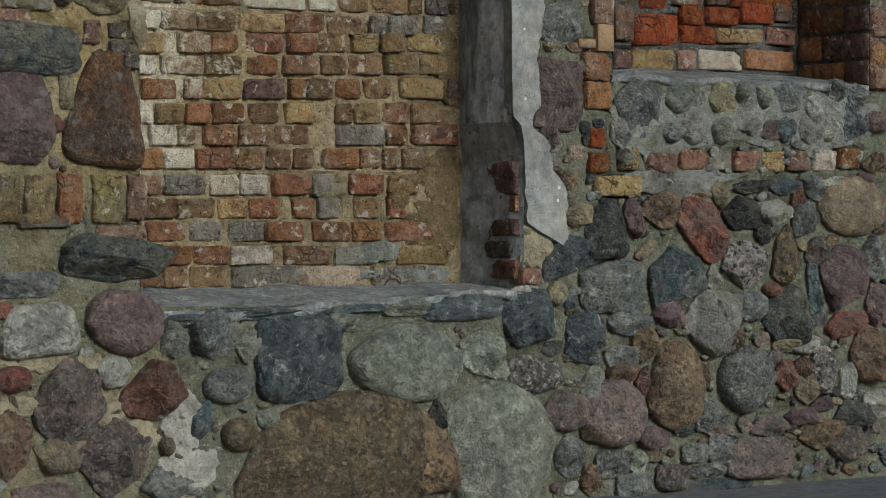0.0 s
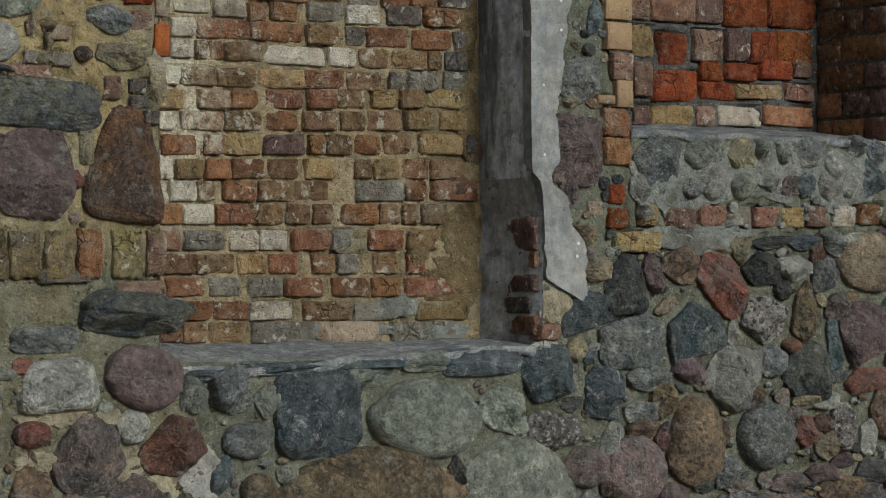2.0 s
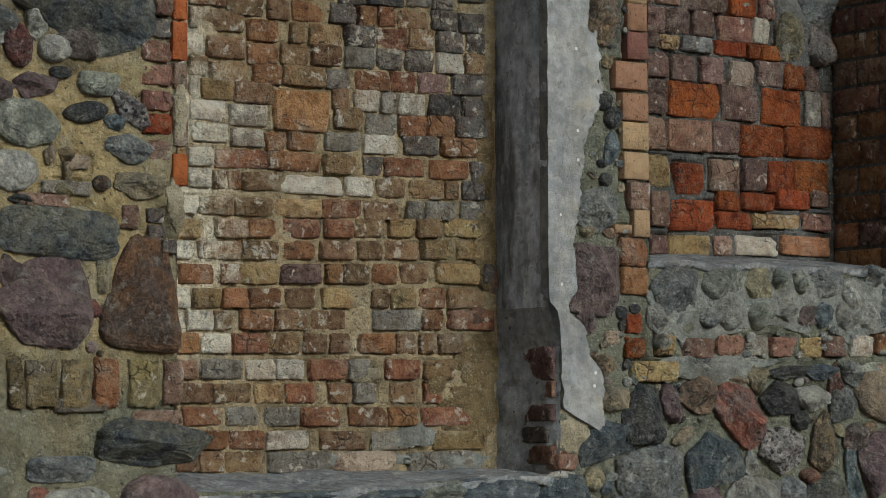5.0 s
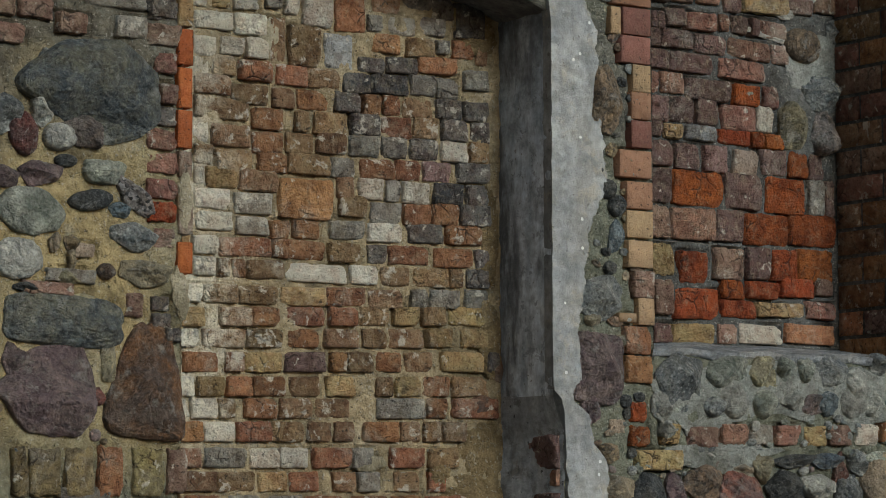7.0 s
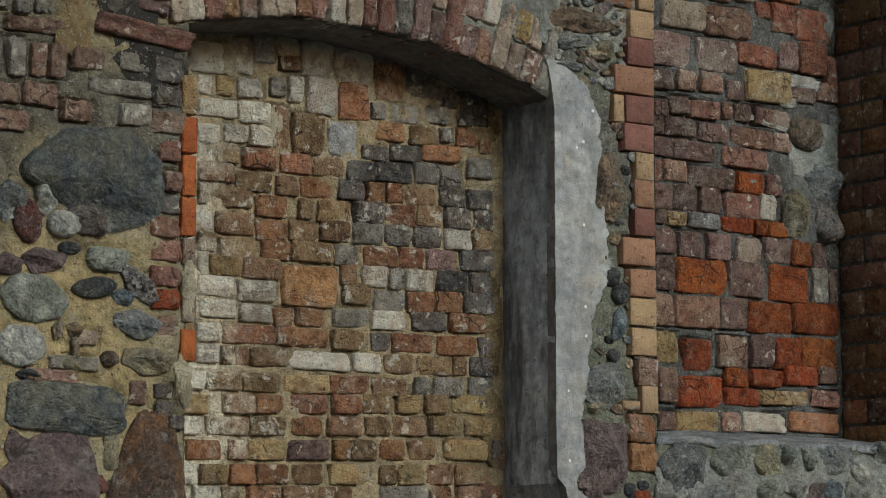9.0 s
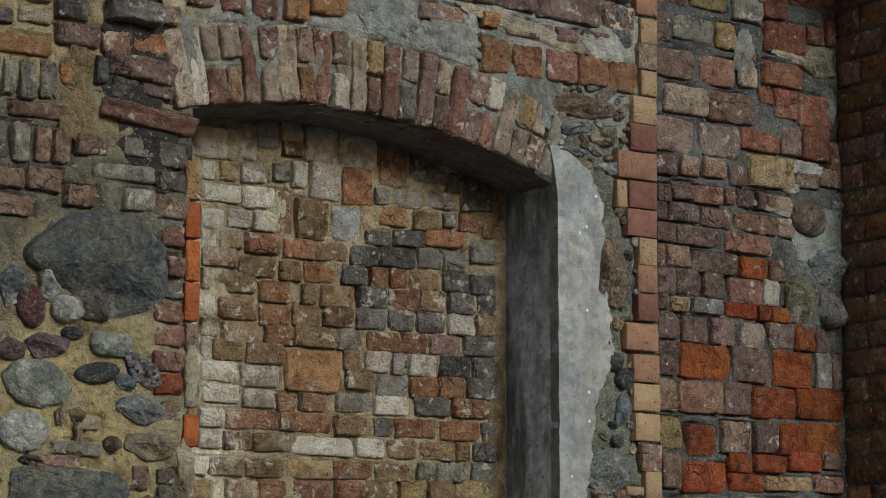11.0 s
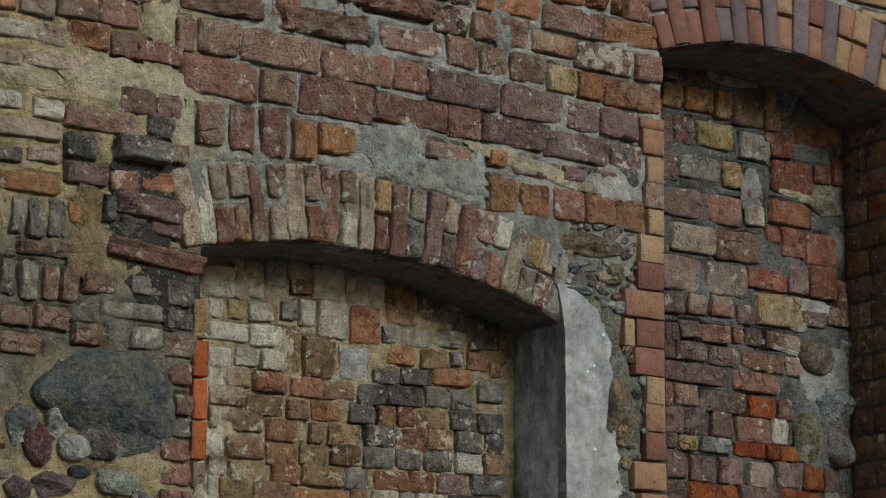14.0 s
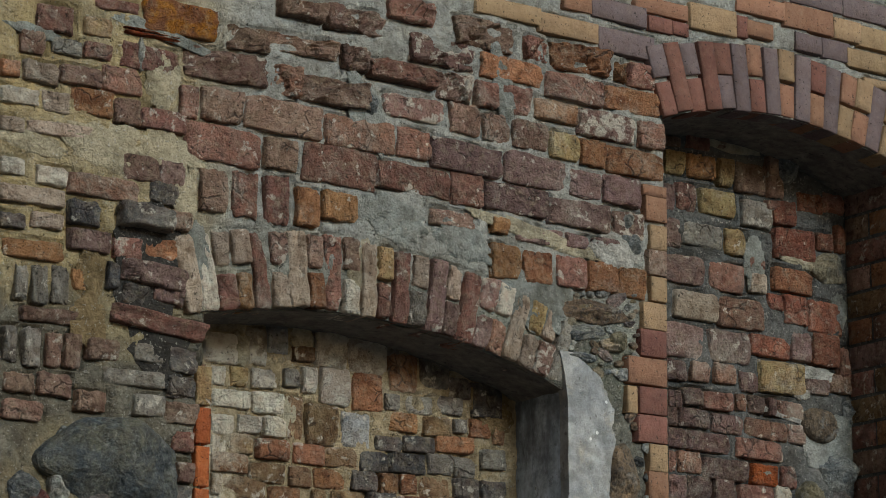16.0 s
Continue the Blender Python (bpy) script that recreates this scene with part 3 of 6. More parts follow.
structure(ground(), "grey worn path along the wall's foot", "ground")


# ---- stones ----
BEDDED = []


def stone(x, z, w, h, turn, square, kind, y=0.0, proud=None, parent=None, taper=0.0, sides=None, facets=None):
    """A fieldstone bedded in the wall: an outline of a few broken sides and a face of a few flat facets; the lower square is, the rounder."""
    rng = random.Random(int(x * 7919) + int(z * 104729) + int(w * 5000))
    small = min(w, h)
    bulge = proud if proud is not None else min(0.10, 0.02 + 0.33 * small)
    round_one, solid = square <= 2.45, kind.isupper()
    if solid:
        BEDDED.append((x, z, 0.5 * w, 0.5 * h, radians(turn)))
    if sides:
        sides = [(radians(f), e) for f, e in sides]
    elif square >= 3.3:
        sides = [(i * math.pi / 2 + rng.uniform(-0.07, 0.07), rng.uniform(0.93, 1.0)) for i in range(4)]
        sides += [(math.pi / 4 + i * math.pi / 2, rng.uniform(1.16, 1.32)) for i in range(4)]
    else:
        n = 11 if round_one else rng.choice((5, 6, 6, 7))
        sides = [((i + rng.uniform(-0.3, 0.3)) * 2 * math.pi / n, rng.uniform(0.93, 1.0) if round_one else rng.uniform(0.78, 1.0)) for i in range(n)]
    power = 9 if round_one else 15
    facets = facets or [(rng.uniform(-1, 1), rng.uniform(-1, 1), rng.uniform(0.72, 1.15)) for _ in range(3 if round_one else 5)]
    steep = 0.35 if round_one else 1.25
    seed = Vector((x * 7.7 + 3, z * 5.3, square * 11))
    rings = ((0.0, 1.0), (0.25, 1.0), (0.48, 0.98), (0.68, 0.93), (0.83, 0.82), (0.93, 0.62), (0.985, 0.34), (1.0, 0.0), (0.98, -0.6))
    if round_one:
        rings = ((0.0, 1.0), (0.25, 0.98), (0.48, 0.92), (0.68, 0.80), (0.83, 0.63), (0.93, 0.42), (0.985, 0.2), (1.0, -0.05), (0.98, -0.6))
    count = 56 if small > 0.2 else 40 if small > 0.07 else 24
    if small > 0.12:
        rings = [r for a, b in zip(rings, rings[1:]) for r in (a, ((a[0] + b[0]) / 2, (a[1] + b[1]) / 2))] + [rings[-1]]
    ca, sa = math.cos(radians(turn)), math.sin(radians(turn))
    verts, faces = [], []
    for s, rise in rings:
        for i in range(1 if s == 0 else count):
            a = 2 * math.pi * i / count
            c, d = math.cos(a), math.sin(a)
            r = sum((max(0.0, math.cos(a - f)) / e) ** power for f, e in sides) ** (-1 / power)
            r *= 1 + (0.05 if solid else 0.28) * noise.noise(seed + Vector((c, d, 3)) * 3.4) + (0.025 if solid else 0.14) * noise.noise(seed + Vector((c, d, 6)) * 8)
            fx, fz = s * r * c, s * r * d
            px, pz = 0.5 * w * fx * (1 - taper * fz), 0.5 * h * fz
            q = seed + Vector((px, 0, pz)) * (3.0 / max(small, 0.04))
            face = min(e + steep * (g * fx + k * fz) for g, k, e in facets)
            lump = 0.16 * noise.noise(q) + 0.12 * noise.noise(q * 2.3) + 0.08 * abs(noise.noise(q * 5.5)) + 0.05 * noise.noise(q * 11)
            depth = bulge * (rise * max(0.15, face) + lump * max(0.0, min(1.0, rise * 3))) if rise > 0 else bulge * rise
            verts.append((x + px * ca - pz * sa, y - depth, z + px * sa + pz * ca))
    for i in range(count):
        faces.append((0, 1 + i, 1 + (i + 1) % count))
    for k in range(len(rings) - 2):
        for i in range(count):
            a, b = 1 + k * count + i, 1 + k * count + (i + 1) % count
            faces.append((a, a + count, b + count, b))
    label = ROCK[kind].name.split(".")[0].replace("_", " ") + (", rounded" if round_one else ", broken square" if square >= 3.3 else ", angular") if solid and w * h > 0.03 else ""
    return mesh_object("stone" if solid else "mortar_patch", verts, faces, ROCK[kind], parent or wall_front, label, round_one)


# ---- bricks: a few worn shapes, shared by all ----
def brick_mesh(seed, wear):
    """A unit brick: a face worn round towards its rim, chipped corners, dents and a broken patch; dressed ones stay crisp."""
    rng = random.Random(seed)
    off = Vector((seed * 3.7, seed * 1.9, 0))
    if wear < 0.5:
        xs, zs = (-0.5, -0.49, -0.25, 0.0, 0.25, 0.49, 0.5), (-0.5, -0.475, 0.0, 0.475, 0.5)
    else:
        xs = [0.5 * math.copysign(1 - (1 - abs(u)) ** 1.45, u) for u in [-1 + 2 * i / 15 for i in range(16)]]
        zs = [0.5 * math.copysign(1 - (1 - abs(u)) ** 1.35, u) for u in [-1 + 2 * i / 10 for i in range(11)]]
    chips_off = [(rng.choice((-0.5, 0.5)), rng.choice((-0.5, 0.5)), rng.uniform(0.10, 0.26), rng.uniform(0.3, 1.0)) for _ in range(2)]
    tilt_x, tilt_z = rng.uniform(-0.07, 0.07), rng.uniform(-0.06, 0.06)
    cut = (rng.uniform(-0.5, 0.5), rng.uniform(-0.5, 0.5), rng.uniform(0, 6.28))
    verts, faces = [], []
    nz = len(zs)
    for i, x in enumerate(xs):
        for j, z in enumerate(zs):
            rim = i in (0, len(xs) - 1) or j in (0, nz - 1)
            if wear < 0.5:
                n = noise.noise(off + Vector((x * 3, 0, z * 2.2)))
                y = -0.5 + wear * (0.075 * n + rng.uniform(-0.018, 0.018)) + (0.03 * rng.uniform(0.5, 1.6) if rim else 0.0)
                px, pz = x, z
            else:
                n = noise.noise(off + Vector((x * 2.6, 0, z * 2.0))) + 0.6 * noise.noise(off + Vector((x * 7, 2, z * 4.0))) + 0.35 * noise.noise(off + Vector((x * 16, 5, z * 8)))
                gone = abs(2 * x) ** 20 + abs(2 * z) ** 13
                drop = 0.075 * gone
                for cx, cz, size, much in chips_off:
                    drop += 0.20 * much * max(0.0, 1 - math.hypot((x - cx) * 1.3, (z - cz) * 0.75) / size)
                flake = (x - cut[0]) * math.cos(cut[2]) + (z - cut[1]) * math.sin(cut[2]) + 0.12 * noise.noise(off + Vector((x * 9, 8, z * 6)))
                drop += (0.055 * wear if flake > 0.22 else 0.0)
                y = -0.5 + 0.042 * wear * n + drop + tilt_x * x + tilt_z * z
                if wear > 2.5:
                    y += 0.16 * abs(noise.noise(off + Vector((x * 4.5, 3, z * 2.2)))) + 0.10 * abs(noise.noise(off + Vector((x * 10, 6, z * 5)))) - 0.07
                pull = min(wear, 1.8) * 0.035 * noise.noise(off + Vector((x * 5, 4, z * 5)))
                wobble = min(wear, 1.8) * 0.035 * noise.noise(off + Vector((x * 6, 9, 0)))
                px, pz = x * (1 + pull), z * (1 + 1.6 * pull) + wobble * (1 if z > 0 else -1) * abs(2 * z)
            verts.append((px, y, pz))
    for i in range(len(xs) - 1):
        for j in range(nz - 1):
            k = i * nz + j
            faces.append((k, k + nz, k + nz + 1, k + 1))
    rim = [i * nz for i in range(len(xs))] + [(len(xs) - 1) * nz + j for j in range(1, nz)]
    rim += [i * nz + nz - 1 for i in range(len(xs) - 2, -1, -1)] + [j for j in range(nz - 2, 0, -1)]
    start = len(verts)
    for k in rim:
        verts.append((verts[k][0], 0.5, verts[k][2]))
    for i in range(len(rim)):
        a, b = i, (i + 1) % len(rim)
        faces.append((rim[a], start + a, start + b, rim[b]))
    me = bpy.data.meshes.new("brick")
    me.from_pydata(verts, [], faces)
    me.materials.append(BRICK["r"])
    me.polygons.foreach_set("use_smooth", [wear < 2.5] * len(me.polygons))
    return me


WORN = [brick_mesh(i + 1, 1.2) for i in range(32)]
ROUGH = [brick_mesh(i + 71, 1.8) for i in range(20)]
CLEAN = [brick_mesh(i + 41, 0.2) for i in range(6)]
SPALLED = [brick_mesh(i + 151, 3.0) for i in range(12)]
pick = random.Random(5)


RIMS = {"wall_front": [], "wall_niche": [], "wall_second_niche": []}


def brick(parent, x, z, w, h, kind, y=0.0, proud=0.012, turn=0.0, shapes=WORN, side=False, deep=0.09):
    if shapes is SPALLED:
        deep = 0.15
    ob = new("brick", pick.choice(shapes))
    ob.parent = parent
    ob.material_slots[0].link = "OBJECT"
    ob.material_slots[0].material = BRICK[kind]
    flip = pick.choice((0, 180))
    trim = 0.0 if shapes is CLEAN or side else 0.005 if shapes is WORN else 0.010
    if not side:
        RIMS[parent.name].append((x, z, 0.5 * w, 0.5 * h, radians(turn)))
    if side:
        place = pose(x + deep / 2 - proud, y, z, 0, 0, -90)
    else:
        place = pose(x, y + deep / 2 - proud, z, 0, -turn, 0)
    ob.matrix_basis = place @ pose(0, 0, 0, 0, flip, 0) @ Matrix.Diagonal((w - trim, deep, h - 0.2 * trim, 1))
    return ob


def lay(parent, y, proud, spread, turn, shapes, bricks):
    """Bricks of a course or patch: centre, width, height and kind of each."""
    for x, z, w, h, kind in bricks:
        brick(parent, x, z, w, h, kind, y, proud + pick.uniform(-spread, spread), turn + pick.uniform(-1.3, 1.3) * (0.3 if shapes is CLEAN else 1), shapes)


# ---- arches of bricks on edge ----
def voussoirs(centre_x, centre_z, radius, thick, a0, a1, kinds, proud, shapes, rng):
    """One letter is a whole brick; two letters, outer then inner, are two halves."""
    n = len(kinds)
    for i, kind in enumerate(kinds):
        a = a0 + (a1 - a0) * (i + 0.5) / n
        width = radius * abs(a1 - a0) / n * (0.97 if shapes is CLEAN else 0.92)
        pieces = [(0.5, 0.97, kind)] if len(kind) == 1 else [(0.76, 0.45, kind[0]), (0.25, 0.47, kind[1])]
        for at, long, letter in pieces:
            r = radius + thick * at + rng.uniform(-0.006, 0.006)
            ob = brick(wall_front, centre_x + r * math.sin(a), centre_z + r * math.cos(a), thick * long, width * rng.uniform(0.92, 1.06) * r / radius, letter,
                       0.0, proud + rng.uniform(-0.006, 0.008), 90 - math.degrees(a) + rng.uniform(-1.5, 1.5), shapes, deep=0.13)


voussoirs(-0.465, 0.322, 2.70, 0.285, math.asin(-0.66 / 2.70), math.asin(0.92 / 2.70),
          ["t", "w", "tr", "to", "r", "vt", "t", "bo", "r", "bw", "t", "yr", "r", "tg", "p", "tp", "r", "vp", "wr", "t", "yt", "tv", "g"], 0.015, ROUGH, random.Random(11))
voussoirs(1.58, 2.143, 1.95, 0.285, math.asin(-0.615 / 1.95), math.asin(0.74 / 1.95),
          ["UE", "E", "UE", "E", "EU", "U", "CE", "U", "YC", "U", "EC", "U", "CY", "YC", "U", "YY", "E", "YY"], 0.013, CLEAN, random.Random(12))

# broken toothing of an older wall, stepping out beside the low arch
for tx, tz, tw, th, kind, out, turn in ((-1.235, 2.897, 0.36, 0.066, "r", 0.05, -6), (-1.30, 3.255, 0.20, 0.085, "d", 0.07, -2), (-1.165, 3.262, 0.10, 0.07, "b", 0.035, -3), (-1.225, 3.350, 0.12, 0.07, "d", 0.02, -5),
                                        (-1.262, 3.06, 0.25, 0.078, "p", 0.045, -4), (-1.33, 2.985, 0.10, 0.072, "d", 0.03, -4), (-1.20, 3.0, 0.13, 0.06, "p", 0.02, -4)):
    brick(wall_front, tx, tz, tw, th, kind, 0.0, out, turn, ROUGH, deep=0.16)

# side of the taller niche: dark red courses, two bricks deep
rng = random.Random(21)
for row in range(21):
    zc = 1.68 + row * 0.112
    cut = 0.27 if row % 2 else 0.14
    for y0, y1 in ((0.0, cut), (cut, 0.42)):
        brick(wall_front, S_RIGHT, zc, y1 - y0 - 0.012, 0.097, rng.choice("rrnobpe"), (y0 + y1) / 2, 0.006, 0, CLEAN, True)
for zc, yc, long, high, kind in ((1.235, 0.10, 0.18, 0.125, "p"), (1.055, 0.11, 0.21, 0.062, "p"), (0.90, 0.10, 0.19, 0.07, "r"), (0.975, 0.12, 0.16, 0.06, "d"), (1.14, 0.04, 0.06, 0.06, "r")):
    brick(wall_front, N_RIGHT + 0.05 * (1 - yc / N_DEPTH), zc, long, high, kind, yc, 0.008, 0, WORN, True)


# ---- ledges of both niches ----
def ledge(x0, x1, depth, z_front, z_back, over, material, label, thick=0.06, seed=0.0):
    """A long uneven sill, sloping out, with a ragged front."""
    verts, faces, nx, ny = [], [], int((x1 - x0) / 0.016), 12
    for i in range(nx + 1):
        x = x0 + (x1 - x0) * i / nx
        front = -over * (1 + 0.8 * noise.noise(Vector((x * 6, seed, 0)))) + 0.01 * noise.noise(Vector((x * 25, seed, 2)))
        lift = 0.012 * noise.noise(Vector((x * 5, seed, 7)))
        for j in range(ny + 1):
            y = front + (depth + 0.03 - front) * j / ny
            z = z_front(x) + lift + (z_back(x) - z_front(x)) * (j / ny) ** 0.9 + rough(x, y, seed, 0.004, 12)
            verts.append((x, y, z))
        verts.append((x, front + 0.008, z_front(x) + lift - thick * (0.8 + 0.5 * noise.noise(Vector((x * 9, seed, 4))))))
        verts.append((x, 0.03, z_front(x) + lift - thick))
    n = ny + 3
    for i in range(nx):
        for j in range(ny):
            k = i * n + j
            faces.append((k, k + n, k + n + 1, k + 1))
        k = i * n
        faces.append((k, k + ny + 1, k + ny + 1 + n, k + n))
        faces.append((k + ny + 1, k + ny + 2, k + ny + 2 + n, k + ny + 1 + n))
    return mesh_object("ledge", verts, faces, material, wall_front, label)


ledge(N_LEFT - 0.01, 0.50, N_DEPTH, lambda x: np.interp(x, (-1.0, -0.73, -0.27, 0.34), (0.765, 0.768, 0.79, 0.825)), flat(0.853), 0.016, LEDGE, "sloping slate and mortar ledge", 0.035, 1.0)
ledge(S_LEFT - 0.01, S_RIGHT - 0.01, S_DEPTH, flat(1.625), flat(1.69), 0.012, LEDGE, "mortared stone sill of the taller niche", 0.03, 2.0)
# slabs along the low ledge
stone(-0.853, 0.744, 0.263, 0.05, 1, 3.4, "B", 0.0, 0.05)
stone(-0.574, 0.762, 0.409, 0.048, 1, 3.4, "B", 0.0, 0.05)
stone(-0.214, 0.776, 0.309, 0.042, 1, 3.4, "B", 0.0, 0.05)
stone(0.016, 0.778, 0.220, 0.075, 1, 3.4, "V", 0.0, 0.05)
stone(0.264, 0.772, 0.368, 0.105, 1, 3.4, "B", 0.0, 0.05)

# ---- mortar smears and stones in the bricked-up niche ----
stone(0.40, 1.24, 0.24, 0.24, 0, 2.4, "o", 0.31, 0.02, wall_niche)
stone(0.43, 1.66, 0.12, 0.30, 0, 2.4, "o", 0.31, 0.014, wall_niche)
stone(0.43, 2.05, 0.09, 0.40, 0, 2.4, "o", 0.31, 0.012, wall_niche)
stone(0.20, 1.16, 0.10, 0.09, 20, 2.4, "o", 0.31, 0.02, wall_niche)
stone(0.36, 1.06, 0.30, 0.20, 0, 2.4, "o", 0.31, 0.013, wall_niche)
stone(0.266, 0.874, 0.354, 0.089, 0, 2.4, "q", 0.31, 0.013, wall_niche)
stone(0.114, 0.968, 0.241, 0.088, 0, 2.4, "q", 0.31, 0.013, wall_niche)
stone(-0.108, 1.193, 0.157, 0.065, 0, 2.4, "c", 0.31, 0.013, wall_niche)
stone(0.475, 1.547, 0.084, 0.100, 0, 2.6, "M", 0.31, 0.022, wall_niche)
stone(0.396, 1.408, 0.139, 0.090, 0, 2.4, "M", 0.31, 0.02, wall_niche)
stone(-0.108, 0.888, 0.470, 0.065, 0, 2.4, "q", 0.31, 0.013, wall_niche)
stone(0.381, 2.793, 0.168, 0.139, 0, 2.4, "o", 0.31, 0.013, wall_niche)
stone(0.351, 2.852, 0.196, 0.139, 0, 2.4, "o", 0.31, 0.013, wall_niche)
stone(-0.734, 2.921, 0.099, 0.131, 0, 2.4, "c", 0.31, 0.013, wall_niche)
stone(-0.476, 2.993, 0.102, 0.111, 0, 2.4, "c", 0.31, 0.013, wall_niche)
stone(-0.544, 2.717, 0.101, 0.131, 0, 2.4, "c", 0.31, 0.013, wall_niche)

# ---- stones of the wall's face ----
stone(-1.415, 2.39, 0.54, 0.37, 0, 2.6, "H", 0.0, 0.10, sides=((95, 0.92), (48, 0.98), (5, 0.98), (-48, 1.02), (-88, 0.98), (-128, 0.66), (180, 0.98), (138, 0.86)), facets=((0.1, 1.25, 1.0), (0.35, -0.25, 1.0), (-0.5, 0.1, 1.0)))
stone(-1.587, 2.108, 0.168, 0.090, 0, 2.6, "P")
stone(-1.355, 2.127, 0.174, 0.100, 0, 2.8, "V")
stone(-1.496, 2.154, 0.083, 0.048, 0, 2.4, "D")
stone(-1.402, 2.031, 0.175, 0.077, 8, 2.3, "D")
stone(-1.619, 1.983, 0.263, 0.166, -8, 2.4, "V", 0.0, 0.045)
stone(-1.297, 2.004, 0.084, 0.052, -5, 2.6, "B")
stone(-1.245, 2.054, 0.192, 0.085, -42, 2.8, "S")
stone(-1.248, 1.917, 0.190, 0.098, -10, 2.6, "G")
stone(-1.662, 1.826, 0.192, 0.148, 0, 2.4, "W", 0.0, 0.045)
stone(-1.649, 2.232, 0.110, 0.155, 10, 2.2, "R")
stone(-1.584, 2.312, 0.091, 0.123, 0, 2.6, "W")
stone(-1.432, 2.250, 0.133, 0.111, -20, 2.8, "K")
stone(-1.522, 2.230, 0.122, 0.103, 0, 2.4, "W")
stone(-1.704, 2.298, 0.107, 0.137, 0, 2.6, "G")
stone(-1.706, 2.087, 0.106, 0.078, 0, 2.6, "P")
stone(-1.542, 2.479, 0.131, 0.080, 0, 2.8, "G")
stone(-1.203, 1.802, 0.206, 0.105, -4, 2.5, "T")
stone(-1.623, 1.736, 0.110, 0.035, -4, 2.6, "D")
stone(-1.496, 1.635, 0.445, 0.173, -3, 4, "H")
stone(-1.536, 1.402, 0.323, 0.350, 35, 2.7, "P")
stone(-1.192, 1.450, 0.250, 0.393, -5, 3.4, "M", taper=0.42)
stone(-1.676, 1.498, 0.085, 0.108, 0, 2.5, "P")
stone(-1.332, 1.505, 0.053, 0.134, 0, 4, "T")
stone(-1.373, 1.388, 0.053, 0.067, 0, 3, "R")
stone(-1.473, 1.886, 0.057, 0.059, 0, 2.6, "N")
stone(-1.530, 1.886, 0.038, 0.068, -20, 3, "T")
stone(-1.468, 1.831, 0.039, 0.071, 0, 3, "T")
stone(-1.482, 1.775, 0.096, 0.063, 0, 2.8, "T")
stone(-1.345, 1.800, 0.066, 0.059, 0, 2.4, "N")
stone(-1.431, 1.708, 0.096, 0.039, 0, 2.6, "T")
stone(-1.164, 0.954, 0.41, 0.17, -4, 3.0, "H", 0.0, 0.11, sides=((88, 0.9), (62, 0.98), (-20, 1.0), (-75, 0.86), (-100, 0.95), (180, 0.95), (150, 0.98)), facets=((0.0, 1.0, 1.0), (-0.2, -0.6, 1.0), (-0.9, 0.2, 1.3)))
stone(-1.484, 0.871, 0.250, 0.086, 2, 3.4, "G")
stone(-1.434, 0.722, 0.277, 0.181, 4, 3.4, "W", taper=0.12)
stone(-1.119, 0.743, 0.316, 0.240, -10, 2.4, "P")
stone(-0.941, 0.683, 0.116, 0.153, 0, 2.8, "V")
stone(-0.790, 0.694, 0.185, 0.196, 0, 2.5, "G")
stone(-1.162, 0.584, 0.129, 0.121, -30, 2.5, "W")
stone(-1.026, 0.512, 0.260, 0.217, 0, 2.8, "R", sides=((80, 0.98), (20, 0.92), (-45, 0.85), (-100, 0.9), (-150, 0.98), (140, 0.62)))
stone(-1.532, 0.567, 0.142, 0.101, 0, 2.4, "R")
stone(-1.333, 0.487, 0.290, 0.30, 0, 2.6, "K", sides=((75, 0.95), (20, 0.9), (-25, 0.95), (-70, 0.95), (-120, 0.9), (180, 0.9), (140, 0.75)))
stone(-0.722, 0.521, 0.229, 0.135, 0, 2.4, "G")
stone(-0.444, 0.609, 0.366, 0.312, 0, 3.4, "B")
stone(-0.643, 0.656, 0.101, 0.123, 0, 2.6, "V")
stone(-0.833, 0.403, 0.105, 0.143, -15, 2.8, "B")
stone(-0.680, 0.351, 0.158, 0.127, 0, 2.3, "N")
stone(-0.562, 0.397, 0.112, 0.070, 0, 2.6, "V")
stone(-1.537, 0.362, 0.161, 0.236, -10, 2.5, "N")
stone(-1.365, 0.317, 0.164, 0.140, -10, 2.5, "T")
stone(-1.157, 0.307, 0.284, 0.259, 0, 2.6, "K")
stone(-0.962, 0.326, 0.065, 0.068, 0, 2.4, "T")
stone(-1.406, 0.191, 0.262, 0.090, 0, 2.5, "K")
stone(-0.954, 0.193, 0.255, 0.121, 0, 2.5, "G")
stone(-0.230, 0.741, 0.231, 0.120, 4, 2.6, "V")
stone(0.014, 0.572, 0.522, 0.313, -4, 2.4, "V")
stone(0.364, 0.598, 0.225, 0.189, -15, 2.5, "V")
stone(0.566, 0.725, 0.260, 0.230, -10, 3, "B")
stone(0.581, 0.517, 0.302, 0.150, -6, 2.3, "S")
stone(-0.276, 0.199, 0.916, 0.607, 10, 2.4, "N")
stone(0.062, 0.257, 0.342, 0.365, 0, 2.5, "N")
stone(0.419, 0.250, 0.541, 0.541, 12, 2.3, "V")
stone(0.728, 0.375, 0.222, 0.170, 0, 2.4, "K")
stone(0.743, 0.207, 0.148, 0.170, 0, 2.8, "G")
stone(0.149, 0.384, 0.074, 0.112, 0, 2.6, "D")
stone(0.690, 0.810, 0.099, 0.102, 10, 2.4, "T")
stone(0.791, 1.102, 0.172, 0.103, 0, 3, "T")
stone(0.926, 1.050, 0.214, 0.246, -6, 2.6, "D", sides=((85, 0.9), (25, 0.8), (-15, 0.95), (-80, 0.95), (-165, 0.95), (150, 0.75)))
stone(1.063, 1.086, 0.102, 0.158, 12, 2.6, "P")
stone(0.745, 0.951, 0.270, 0.18, 8, 2.8, "B", sides=((140, 0.7), (60, 0.8), (10, 0.98), (-80, 0.75), (180, 0.95)))
